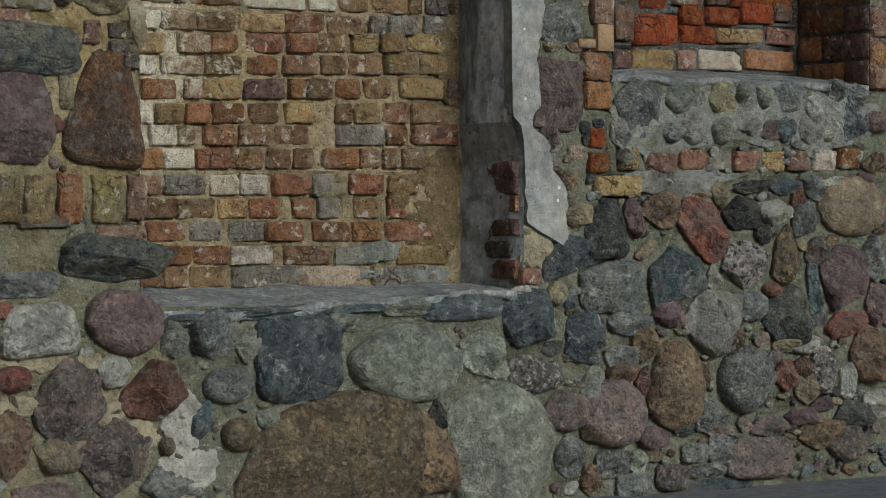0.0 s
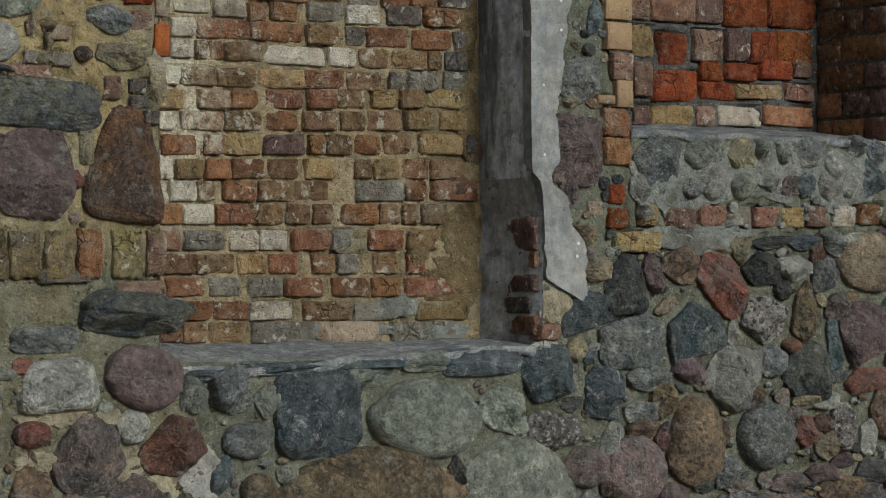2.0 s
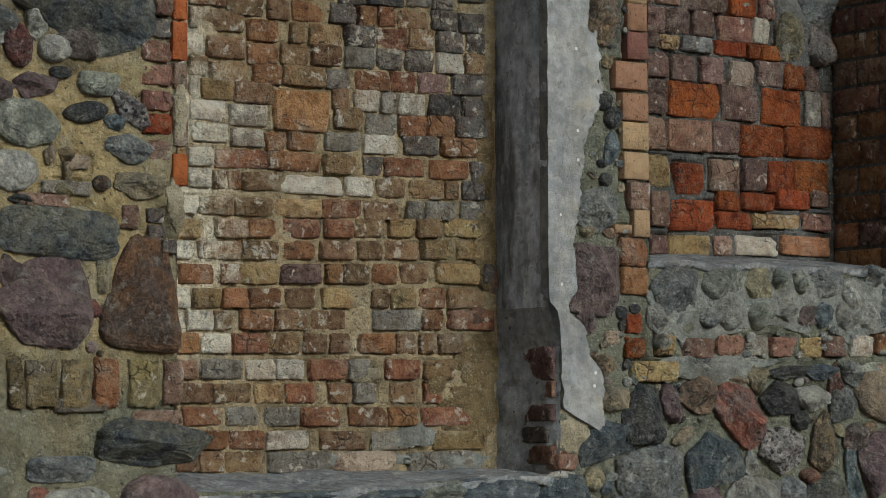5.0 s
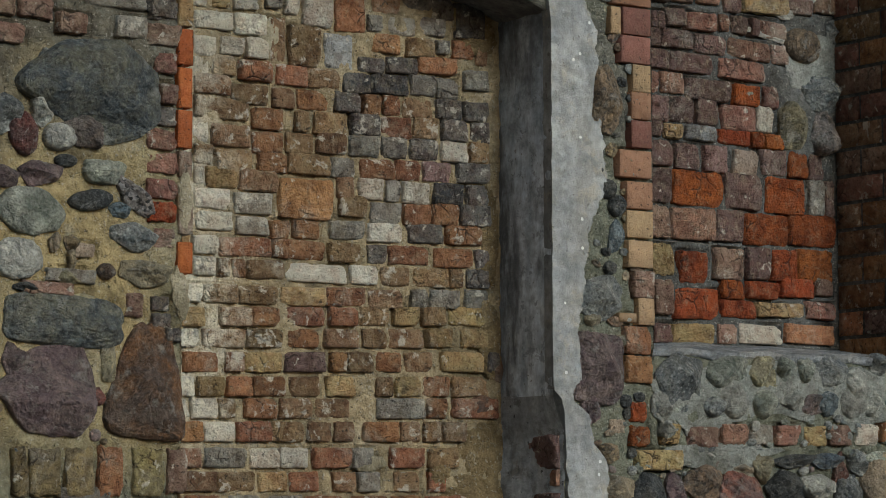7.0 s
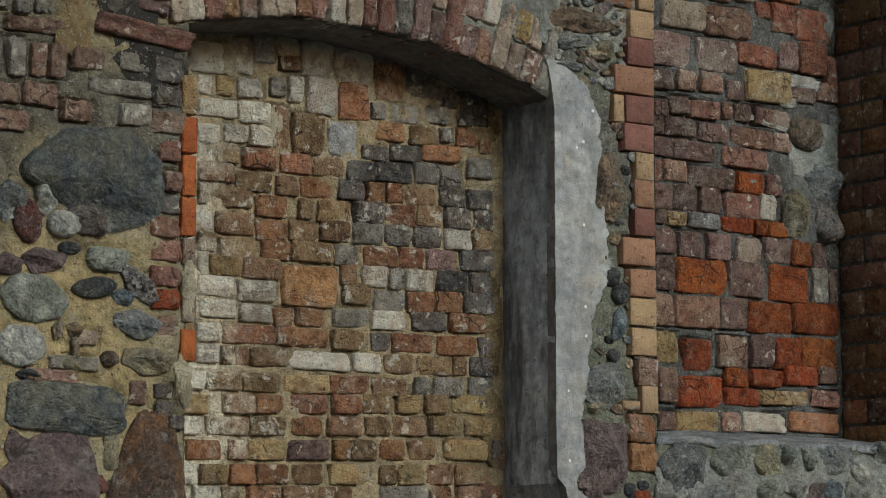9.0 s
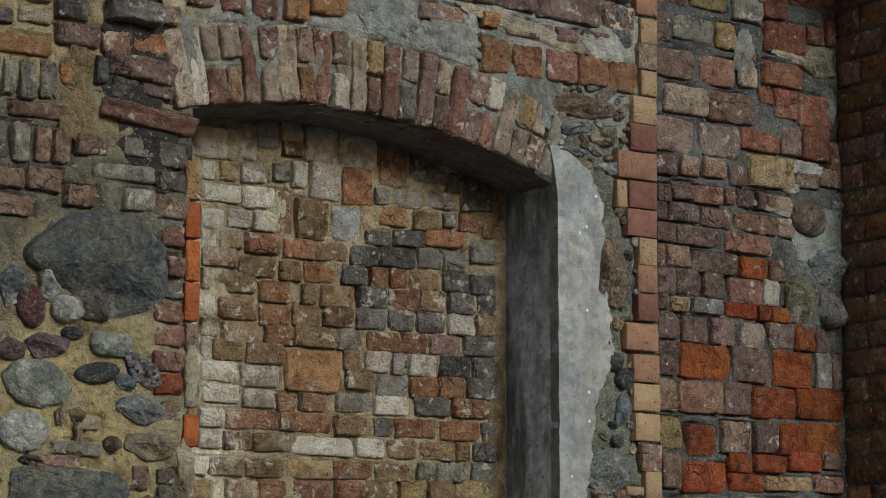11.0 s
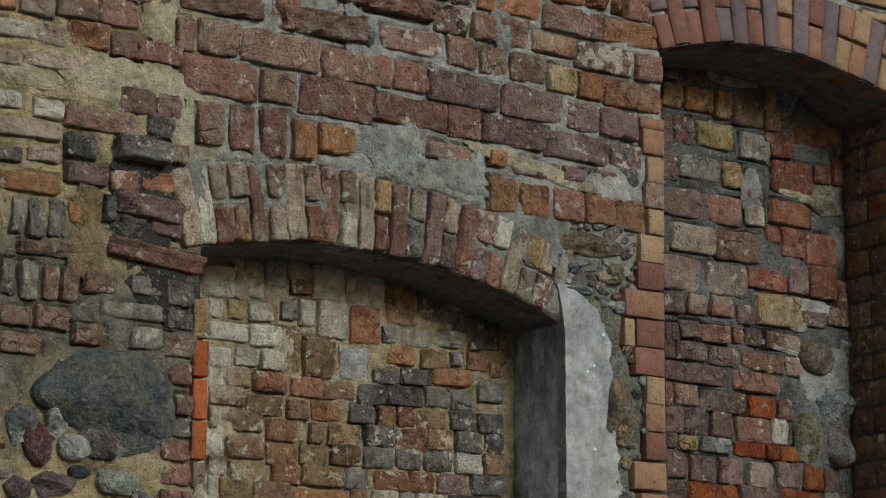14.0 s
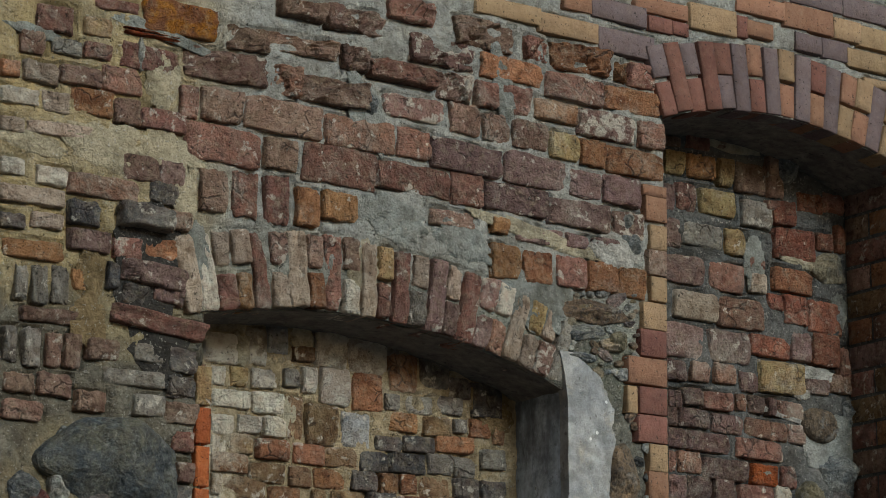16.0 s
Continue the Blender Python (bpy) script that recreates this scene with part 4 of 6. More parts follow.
stone(0.960, 0.844, 0.334, 0.236, 0, 3.6, "G", sides=((112, 0.72), (62, 0.95), (0, 0.93), (-90, 0.95), (180, 0.93), (-140, 1.15), (-45, 1.15)))
stone(1.197, 1.124, 0.193, 0.153, -8, 2.8, "N")
stone(1.413, 1.051, 0.214, 0.308, 38, 3, "M")
stone(1.275, 0.875, 0.300, 0.244, 8, 2.8, "B", sides=((125, 0.78), (50, 0.72), (5, 0.95), (-85, 0.82), (180, 0.92)))
stone(1.458, 0.860, 0.067, 0.109, 4, 3, "W")
stone(1.616, 0.913, 0.257, 0.186, -8, 2.8, "S")
stone(1.617, 1.113, 0.195, 0.146, 0, 2.6, "D")
stone(1.790, 1.113, 0.193, 0.104, 0, 2.6, "W")
stone(1.941, 1.091, 0.147, 0.152, 30, 2.6, "G")
stone(1.899, 1.172, 0.063, 0.125, -8, 2.6, "R")
stone(2.192, 1.137, 0.383, 0.262, 0, 2.4, "T")
stone(1.837, 0.936, 0.143, 0.226, -10, 2.8, "N")
stone(2.008, 0.957, 0.145, 0.130, 0, 2.6, "K")
stone(2.156, 0.857, 0.274, 0.261, 0, 2.7, "P")
stone(2.320, 0.932, 0.156, 0.171, 10, 2.6, "G")
stone(1.989, 0.813, 0.065, 0.211, 4, 4, "B")
stone(1.723, 1.027, 0.098, 0.096, -30, 2.6, "D")
stone(1.237, 0.725, 0.191, 0.126, -12, 2.55, "P")
stone(1.042, 0.698, 0.231, 0.108, -6, 2.55, "G")
stone(0.815, 0.649, 0.205, 0.216, -6, 3, "B", sides=((80, 0.9), (0, 0.85), (-90, 0.9), (180, 0.8), (130, 0.95)))
stone(0.994, 0.572, 0.182, 0.095, 0, 2.6, "G")
stone(1.111, 0.616, 0.144, 0.153, 10, 2.6, "N")
stone(1.469, 0.690, 0.292, 0.275, 0, 2.6, "W")
stone(1.674, 0.747, 0.165, 0.127, 0, 2.5, "G")
stone(1.854, 0.704, 0.249, 0.261, 10, 2.8, "H")
stone(1.761, 0.812, 0.090, 0.066, 0, 2.2, "R")
stone(0.857, 0.471, 0.109, 0.173, -18, 2.5, "W")
stone(1.110, 0.473, 0.073, 0.114, -20, 2.6, "R")
stone(1.264, 0.457, 0.291, 0.378, -5, 2.4, "N", taper=0.2)
stone(1.625, 0.462, 0.309, 0.278, 0, 2.4, "G")
stone(0.957, 0.357, 0.328, 0.281, 0, 2.4, "K")
stone(1.153, 0.257, 0.171, 0.098, -4, 2.6, "P")
stone(1.834, 0.471, 0.103, 0.133, 0, 2.6, "R")
stone(1.950, 0.425, 0.123, 0.165, 15, 2.6, "T")
stone(2.033, 0.487, 0.145, 0.231, -12, 2.6, "S")
stone(2.158, 0.671, 0.231, 0.113, 10, 2.6, "R")
stone(2.299, 0.536, 0.258, 0.254, 0, 2.6, "N")
stone(2.172, 0.435, 0.097, 0.152, -8, 2.5, "W")
stone(2.197, 0.300, 0.205, 0.114, 4, 3, "D")
stone(2.349, 0.347, 0.184, 0.127, 0, 3, "W")
stone(2.171, 0.188, 0.221, 0.155, 0, 2.3, "K")
stone(1.749, 0.274, 0.208, 0.082, 4, 3, "K")
stone(1.698, 0.151, 0.369, 0.170, 0, 5, "K")
stone(1.362, 0.189, 0.135, 0.079, 0, 4, "G")
stone(1.495, 0.196, 0.134, 0.111, -6, 4, "G")
stone(1.463, 0.119, 0.158, 0.057, -5, 3, "G")
stone(1.248, 0.100, 0.161, 0.103, -4, 4, "K")
stone(1.066, 0.076, 0.184, 0.109, 0, 4, "G")
stone(0.956, 0.167, 0.170, 0.109, 0, 4, "G")
stone(1.080, 0.165, 0.097, 0.106, 12, 3, "V")
stone(1.368, 0.115, 0.135, 0.051, 0, 3, "G")
stone(2.016, 0.234, 0.217, 0.130, 0, 3, "N")
stone(1.918, 0.309, 0.183, 0.076, 0, 3, "P")
stone(1.421, 0.332, 0.129, 0.149, 15, 2.6, "G")
stone(1.407, 0.485, 0.068, 0.116, 0, 2.6, "N")
stone(1.491, 0.056, 0.373, 0.061, 0, 4, "B")
stone(0.848, 0.303, 0.098, 0.113, 0, 2.6, "N")
stone(0.847, 0.113, 0.116, 0.135, 0, 3, "N")
stone(0.999, 0.508, 0.176, 0.091, 0, 2.6, "N")
stone(1.306, 0.283, 0.122, 0.069, 0, 2.6, "D")
stone(1.478, 0.275, 0.155, 0.061, 0, 3, "K")
stone(1.553, 0.622, 0.106, 0.117, 0, 2.6, "N")
stone(1.865, 0.592, 0.194, 0.062, 0, 2.6, "T")
stone(1.941, 0.590, 0.163, 0.096, 0, 2.6, "W")
stone(2.338, 0.740, 0.123, 0.196, 0, 2.6, "P")
stone(1.926, 0.501, 0.098, 0.096, 0, 2.6, "R")
stone(1.102, 1.517, 0.244, 0.201, 0, 3, "G", 0.0, 0.06)
stone(1.321, 1.553, 0.252, 0.137, 4, 2.6, "V", 0.0, 0.06)
stone(1.500, 1.553, 0.137, 0.126, 0, 2.8, "T", 0.0, 0.06)
stone(1.617, 1.570, 0.095, 0.103, 0, 2.6, "V", 0.0, 0.06)
stone(1.726, 1.573, 0.108, 0.114, 0, 2.8, "V", 0.0, 0.06)
stone(1.859, 1.568, 0.188, 0.138, 0, 3.2, "G", 0.0, 0.06)
stone(1.992, 1.518, 0.106, 0.155, 14, 2.4, "W", 0.0, 0.06)
stone(2.123, 1.602, 0.120, 0.097, 0, 2.8, "G", 0.0, 0.06)
stone(2.229, 1.578, 0.115, 0.117, 0, 3, "G", 0.0, 0.06)
stone(1.250, 1.415, 0.109, 0.088, 0, 2.4, "G", 0.0, 0.06)
stone(1.346, 1.441, 0.135, 0.158, 25, 2.4, "W", 0.0, 0.06)
stone(1.502, 1.431, 0.107, 0.124, -12, 2.4, "V", 0.0, 0.06)
stone(1.655, 1.461, 0.139, 0.118, 0, 2.5, "W", 0.0, 0.06)
stone(1.756, 1.432, 0.102, 0.090, 0, 2.5, "K", 0.0, 0.06)
stone(1.834, 1.438, 0.084, 0.109, 0, 2.3, "B", 0.0, 0.06)
stone(1.964, 1.445, 0.124, 0.144, 0, 2.6, "W", 0.0, 0.06)
stone(2.085, 1.448, 0.119, 0.125, 0, 2.6, "W", 0.0, 0.06)
stone(2.188, 1.464, 0.101, 0.141, 0, 3, "B", 0.0, 0.06)
stone(0.999, 1.408, 0.094, 0.122, 20, 2.6, "W")
stone(1.037, 1.326, 0.094, 0.082, 0, 2.6, "W")
stone(2.330, 1.483, 0.150, 0.098, 0, 2.6, "P", 0.0, 0.06)
stone(2.335, 1.311, 0.136, 0.098, 0, 2.6, "N")
stone(1.659, 1.214, 0.201, 0.057, 2, 3, "D")
stone(1.839, 1.216, 0.165, 0.073, 4, 2.6, "B")
stone(1.997, 1.208, 0.118, 0.106, 0, 2.6, "G")
stone(1.501, 1.182, 0.100, 0.117, 180, 2.6, "T", taper=0.6)
stone(1.405, 1.177, 0.105, 0.046, 0, 2.6, "T")
stone(2.114, 1.229, 0.146, 0.063, 0, 2.6, "V")
stone(2.271, 1.242, 0.115, 0.083, 0, 2.6, "P")
stone(0.694, 1.544, 0.238, 0.268, 0, 3.6, "P")
stone(0.709, 1.811, 0.230, 0.186, 4, 3, "G")
stone(0.659, 1.393, 0.113, 0.134, 0, 2.6, "P")
stone(0.746, 1.231, 0.114, 0.081, 0, 2.6, "N")
stone(0.739, 2.549, 0.156, 0.284, 0, 2.6, "N")
stone(0.781, 2.036, 0.056, 0.144, -6, 2.8, "B")
stone(0.788, 2.153, 0.075, 0.091, 0, 2.4, "D")
stone(0.745, 2.213, 0.075, 0.082, 0, 2.4, "D")
stone(0.755, 1.918, 0.063, 0.059, 0, 2.4, "D")
stone(0.673, 1.726, 0.085, 0.058, 0, 2.6, "T")
stone(0.608, 3.171, 0.226, 0.070, 4, 2.6, "N")
stone(0.568, 3.093, 0.169, 0.056, 4, 2.6, "W")
stone(0.728, 3.069, 0.098, 0.093, 0, 2.6, "T")
stone(0.612, 3.171, 0.316, 0.093, 0, 2.8, "N")
stone(0.704, 3.052, 0.127, 0.060, 0, 2.6, "T")
stone(0.571, 3.084, 0.195, 0.052, 8, 2.6, "G")
stone(0.556, 2.992, 0.170, 0.037, 0, 2.6, "G")
stone(0.801, 3.459, 0.100, 0.095, 0, 2.6, "G")
stone(0.781, 3.539, 0.077, 0.072, 0, 2.6, "W")
stone(-0.394, 3.810, 0.066, 0.106, -8, 2.6, "G")
stone(-1.327, 3.821, 0.033, 0.129, 0, 2.6, "W")
stone(-0.906, 0.380, 0.160, 0.310, -10, 2.4, "m", 0.0, 0.02)
stone(-0.878, 0.246, 0.257, 0.162, 0, 2.4, "m", 0.0, 0.02)
stone(-0.955, 0.156, 0.209, 0.101, 0, 2.4, "c", 0.0, 0.011)
stone(-0.306, 3.402, 0.305, 0.183, -10, 2.4, "q", 0.0, 0.011)
stone(0.016, 3.354, 0.287, 0.142, -15, 2.4, "q", 0.0, 0.011)
stone(0.322, 3.182, 0.401, 0.215, -15, 2.4, "q", 0.0, 0.011)
stone(0.376, 3.426, 0.714, 0.072, -9, 2.4, "c", 0.0, 0.011)
stone(0.724, 3.420, 0.263, 0.142, 0, 2.4, "m", 0.0, 0.02)
stone(-1.424, 3.480, 0.406, 0.191, -8, 2.4, "c", 0.0, 0.011)
stone(-1.248, 3.734, 0.140, 0.215, 0, 2.6, "c", 0.0, 0.011)
stone(-1.209, 3.509, 0.277, 0.130, -10, 2.4, "c", 0.0, 0.011)
stone(-1.717, 3.447, 0.283, 0.083, -8, 2.4, "c", 0.0, 0.011)
stone(-1.138, 3.331, 0.094, 0.233, 0, 2.6, "c", 0.0, 0.011)
stone(-1.493, 3.029, 0.111, 0.225, 0, 2.5, "o", 0.0, 0.011)
stone(-1.498, 2.876, 0.155, 0.183, 0, 2.4, "o", 0.0, 0.011)
stone(-1.099, 3.138, 0.117, 0.295, 0, 2.6, "q", 0.0, 0.011)
stone(-1.285, 3.115, 0.28, 0.50, 0, 2.6, "s", 0.0, 0.014)
stone(-1.20, 2.80, 0.20, 0.24, 0, 2.6, "s", 0.0, 0.014)
stone(-1.052, 2.055, 0.06, 0.20, 0, 2.4, "c", 0.0, 0.02)
stone(-1.065, 1.735, 0.07, 0.20, 8, 2.4, "c", 0.0, 0.02)
stone(-1.242, 3.917, 0.465, 0.057, -10, 2.6, "q", 0.0, 0.011)
stone(-1.733, 3.835, 0.219, 0.051, -8, 2.6, "q", 0.0, 0.011)
stone(-0.406, 3.776, 0.149, 0.331, 25, 2.4, "q", 0.0, 0.011)
stone(0.197, 3.988, 0.109, 0.340, 10, 2.4, "q", 0.0, 0.011)
stone(-0.424, 3.209, 0.153, 0.198, 0, 2.4, "c", 0.0, 0.011)
stone(0.599, 0.990, 0.146, 0.169, 0, 4, "c", 0.0, 0.011)
stone(0.541, 0.827, 0.128, 0.035, 0, 2.6, "m", 0.0, 0.02)
stone(1.227, 1.443, 0.573, 0.253, 0, 2.6, "q", 0.0, 0.011)
stone(1.661, 1.490, 0.697, 0.259, 0, 2.6, "q", 0.0, 0.011)
stone(2.069, 1.477, 0.563, 0.265, 0, 2.6, "q", 0.0, 0.011)
stone(1.282, 1.222, 0.607, 0.115, 0, 2.6, "q", 0.0, 0.011)
stone(-1.455, 0.622, 0.325, 0.078, 0, 2.4, "c", 0.0, 0.011)
stone(-1.516, 0.479, 0.194, 0.078, 0, 2.4, "c", 0.0, 0.011)
stone(-1.188, 0.466, 0.135, 0.179, 0, 2.4, "c", 0.0, 0.011)
stone(-1.061, 0.368, 0.137, 0.120, 0, 2.4, "c", 0.0, 0.011)
stone(-1.250, 0.616, 0.111, 0.079, 0, 2.4, "c", 0.0, 0.011)


def free(x, z, r):
    """Whether a chip of radius r at x, z lies clear of the stones so far."""
    for sx, sz, a, h, turn in BEDDED:
        c, s = math.cos(turn), math.sin(turn)
        px, pz = (x - sx) * c + (z - sz) * s, -(x - sx) * s + (z - sz) * c
        if abs(px) < a + r and abs(pz) < h + r and (px / (a + 0.75 * r)) ** 2 + (pz / (h + 0.75 * r)) ** 2 < 1:
            return False
    return True


def chips(x0, x1, z0, z1, count, small, large, kinds, seed):
    """Small stones wedged into the joints of the rubble."""
    rng = random.Random(seed)
    laid = 0
    for _ in range(count * 40):
        r = rng.uniform(small, large)
        x, z = rng.uniform(x0, x1), rng.uniform(z0, z1)
        if free(x, z, r * 0.8):
            long = rng.uniform(1.0, 1.7)
            stone(x, z, 2 * r * long, 2 * r / long ** 0.4, rng.uniform(-30, 30), rng.choice((2.4, 2.6, 2.8, 3.0)), rng.choice(kinds), 0.0, rng.uniform(0.008, 0.02))
            laid += 1
            if laid == count:
                return


chips(0.62, 2.9, 0.08, 1.20, 90, 0.022, 0.042, "GVNKTDPBW", 31)
chips(0.62, 2.9, 0.08, 1.20, 130, 0.010, 0.022, "GVNKTDW", 32)
chips(-2.4, -1.08, 0.06, 0.95, 34, 0.02, 0.045, "GVNKTRW", 33)
chips(-2.4, 0.6, 0.06, 0.74, 90, 0.009, 0.02, "GVNKT", 34)
chips(-2.4, -1.3, 1.15, 2.35, 60, 0.01, 0.024, "TNGKR", 35)
chips(1.0, 2.27, 1.22, 1.58, 30, 0.012, 0.024, "GVW", 36)
chips(0.66, 0.9, 1.2, 2.8, 40, 0.012, 0.03, "GDTN", 37)
chips(0.50, 0.82, 2.93, 3.26, 16, 0.014, 0.034, "NGTWK", 41)
chips(0.50, 0.82, 2.93, 3.26, 18, 0.008, 0.014, "NGTW", 42)


def open_joints():
    """Rake the mortar back along the stones' rims, deepest in the loose rubble under the taller niche."""
    me = wall_front.data
    co = np.empty(len(me.vertices) * 3)
    me.vertices.foreach_get("co", co)
    co = co.reshape(-1, 3)
    face = np.where(np.abs(co[:, 1]) < 0.03)[0]
    x, z = co[face, 0], co[face, 2]
    sink = np.zeros(len(face))
    for sx, sz, a, h, turn in BEDDED:
        c, s = math.cos(turn), math.sin(turn)
        reach = max(a, h) + 0.05
        near = np.where((np.abs(x - sx) < reach) & (np.abs(z - sz) < reach))[0]
        px = (x[near] - sx) * c + (z[near] - sz) * s
        pz = -(x[near] - sx) * s + (z[near] - sz) * c
        gap = (np.sqrt((px / a) ** 2 + (pz / h) ** 2) - 1) * min(a, h)
        loose = 0.014 if sx > 0.95 and sz < 1.25 else 0.006
        sink[near] = np.maximum(sink[near], loose * np.exp(-(np.maximum(gap - 0.004, 0) / 0.016) ** 2))
    co[face, 1] += sink
    me.vertices.foreach_set("co", co.reshape(-1))
    me.update()


open_joints()
# stones in the taller niche
stone(2.060, 2.604, 0.176, 0.204, 20, 2.5, "T", 0.42, None, wall_second_niche)
stone(2.234, 2.584, 0.134, 0.206, -6, 2.6, "K", 0.42, None, wall_second_niche)
stone(2.222, 2.760, 0.237, 0.167, -10, 2.5, "G", 0.42, None, wall_second_niche)
stone(2.308, 3.028, 0.104, 0.104, 0, 2.5, "G", 0.42, None, wall_second_niche)
stone(2.115, 2.948, 0.204, 0.169, 0, 2.4, "N", 0.42, None, wall_second_niche)
stone(2.190, 3.632, 0.180, 0.138, 0, 2.6, "T", 0.42, None, wall_second_niche)
stone(1.976, 4.047, 0.123, 0.186, 0, 2.4, "G", 0.42, None, wall_second_niche)
stone(2.177, 2.883, 0.341, 0.308, 0, 2.4, "q", 0.42, 0.013, wall_second_niche)
stone(1.943, 2.967, 0.289, 0.024, -10, 2.6, "m", 0.42, 0.013, wall_second_niche)
stone(1.804, 2.995, 0.192, 0.021, -8, 2.6, "m", 0.42, 0.013, wall_second_niche)
stone(2.023, 3.075, 0.114, 0.056, 0, 2.4, "m", 0.42, 0.013, wall_second_niche)
stone(1.830, 2.721, 0.099, 0.040, 0, 2.4, "q", 0.42, 0.013, wall_second_niche)
stone(1.789, 3.604, 0.133, 0.233, 0, 2.4, "q", 0.42, 0.013, wall_second_niche)
stone(2.072, 3.630, 0.266, 0.038, -8, 2.6, "c", 0.42, 0.013, wall_second_niche)
stone(2.118, 3.163, 0.204, 0.078, 0, 2.4, "m", 0.42, 0.013, wall_second_niche)
stone(1.679, 4.086, 0.398, 0.068, 0, 2.4, "c", 0.42, 0.013, wall_second_niche)
stone(2.258, 3.459, 0.104, 0.158, 0, 2.4, "q", 0.42, 0.013, wall_second_niche)

# ---- bricks, patch by patch ----
# N niche infill
lay(wall_niche, 0.31, 0.013, 0.007, 1, WORN, [(-0.845, 1.617, 0.046, 0.066, "w"), (-0.715, 1.621, 0.174, 0.066, "e"), (-0.548, 1.627, 0.142, 0.067, "e"), (-0.390, 1.633, 0.133, 0.068, "n"), (-0.225, 1.639, 0.140, 0.068, "e"), (-0.088, 1.643, 0.113, 0.069, "e"), (0.054, 1.648, 0.153, 0.069, "e"), (0.201, 1.654, 0.111, 0.070, "y"), (0.356, 1.659, 0.127, 0.071, "y")])
lay(wall_niche, 0.31, 0.013, 0.007, 1, WORN, [(-0.806, 1.536, 0.138, 0.070, "o"), (-0.675, 1.540, 0.084, 0.071, "n"), (-0.554, 1.543, 0.154, 0.071, "y"), (-0.381, 1.549, 0.174, 0.072, "p"), (-0.238, 1.553, 0.069, 0.072, "o"), (-0.150, 1.555, 0.112, 0.073, "e"), (-0.027, 1.559, 0.113, 0.073, "n"), (0.110, 1.563, 0.125, 0.074, "e"), (0.300, 1.569, 0.196, 0.075, "y"), (0.440, 1.573, 0.061, 0.075, "d")])
lay(wall_niche, 0.31, 0.013, 0.007, 1, WORN, [(-0.851, 1.450, 0.041, 0.070, "w"), (-0.766, 1.452, 0.115, 0.070, "y"), (-0.652, 1.455, 0.103, 0.071, "o"), (-0.530, 1.458, 0.131, 0.071, "n"), (-0.387, 1.462, 0.128, 0.072, "e"), (-0.231, 1.466, 0.118, 0.072, "y"), (-0.046, 1.470, 0.075, 0.073, "e"), (0.057, 1.473, 0.109, 0.074, "y"), (0.184, 1.476, 0.129, 0.074, "n"), (0.342, 1.480, 0.163, 0.075, "e")])
lay(wall_niche, 0.31, 0.013, 0.007, 1, WORN, [(-0.796, 1.375, 0.108, 0.070, "w"), (-0.703, 1.377, 0.067, 0.070, "e"), (-0.565, 1.380, 0.130, 0.071, "n"), (-0.422, 1.383, 0.139, 0.072, "e"), (-0.267, 1.386, 0.152, 0.072, "e"), (0.032, 1.392, 0.210, 0.074, "g"), (0.185, 1.395, 0.090, 0.074, "n"), (0.365, 1.399, 0.200, 0.075, "n")])
lay(wall_niche, 0.31, 0.013, 0.007, 1, WORN, [(-0.844, 1.294, 0.091, 0.070, "o"), (-0.735, 1.296, 0.123, 0.070, "w"), (-0.594, 1.298, 0.141, 0.071, "n"), (-0.451, 1.300, 0.136, 0.071, "e"), (-0.320, 1.302, 0.107, 0.072, "e"), (-0.219, 1.304, 0.089, 0.072, "e"), (-0.058, 1.306, 0.150, 0.073, "o"), (0.072, 1.308, 0.089, 0.074, "e"), (0.166, 1.309, 0.077, 0.074, "e"), (0.270, 1.311, 0.109, 0.074, "e")])
lay(wall_niche, 0.31, 0.013, 0.007, 1, WORN, [(-0.841, 1.204, 0.084, 0.070, "n"), (-0.706, 1.206, 0.167, 0.070, "g"), (-0.548, 1.207, 0.118, 0.071, "w"), (-0.429, 1.208, 0.115, 0.071, "w"), (-0.267, 1.210, 0.166, 0.072, "n"), (-0.132, 1.211, 0.099, 0.073, "g"), (0.056, 1.213, 0.145, 0.074, "n"), (0.216, 1.215, 0.129, 0.074, "e")])
lay(wall_niche, 0.31, 0.013, 0.007, 1, WORN, [(-0.810, 1.123, 0.137, 0.070, "e"), (-0.661, 1.123, 0.159, 0.070, "e"), (-0.513, 1.124, 0.119, 0.071, "y"), (-0.384, 1.125, 0.121, 0.072, "n"), (-0.217, 1.125, 0.098, 0.072, "e"), (-0.108, 1.126, 0.100, 0.073, "g"), (0.056, 1.127, 0.109, 0.073, "e"), (0.190, 1.127, 0.077, 0.074, "n")])
lay(wall_niche, 0.31, 0.013, 0.007, 1, WORN, [(-0.784, 1.043, 0.154, 0.066, "n"), (-0.626, 1.043, 0.136, 0.066, "g"), (-0.458, 1.042, 0.150, 0.067, "g"), (-0.295, 1.042, 0.158, 0.068, "n"), (-0.098, 1.042, 0.170, 0.068, "n"), (0.052, 1.042, 0.127, 0.069, "o"), (0.254, 1.042, 0.234, 0.070, "n")])
lay(wall_niche, 0.31, 0.013, 0.007, 1, WORN, [(-0.739, 0.960, 0.122, 0.066, "n"), (-0.602, 0.960, 0.148, 0.066, "n"), (-0.437, 0.959, 0.180, 0.067, "w"), (-0.205, 0.957, 0.197, 0.068, "e"), (0.021, 0.956, 0.215, 0.069, "g"), (0.304, 0.955, 0.235, 0.070, "y")])
lay(wall_niche, 0.31, 0.013, 0.007, 1, WORN, [(-0.849, 0.887, 0.102, 0.073, "e"), (-0.746, 0.886, 0.099, 0.074, "e"), (-0.614, 0.885, 0.157, 0.075, "e"), (-0.384, 0.882, 0.265, 0.076, "g"), (-0.114, 0.880, 0.261, 0.077, "t"), (0.227, 0.876, 0.285, 0.078, "g")])
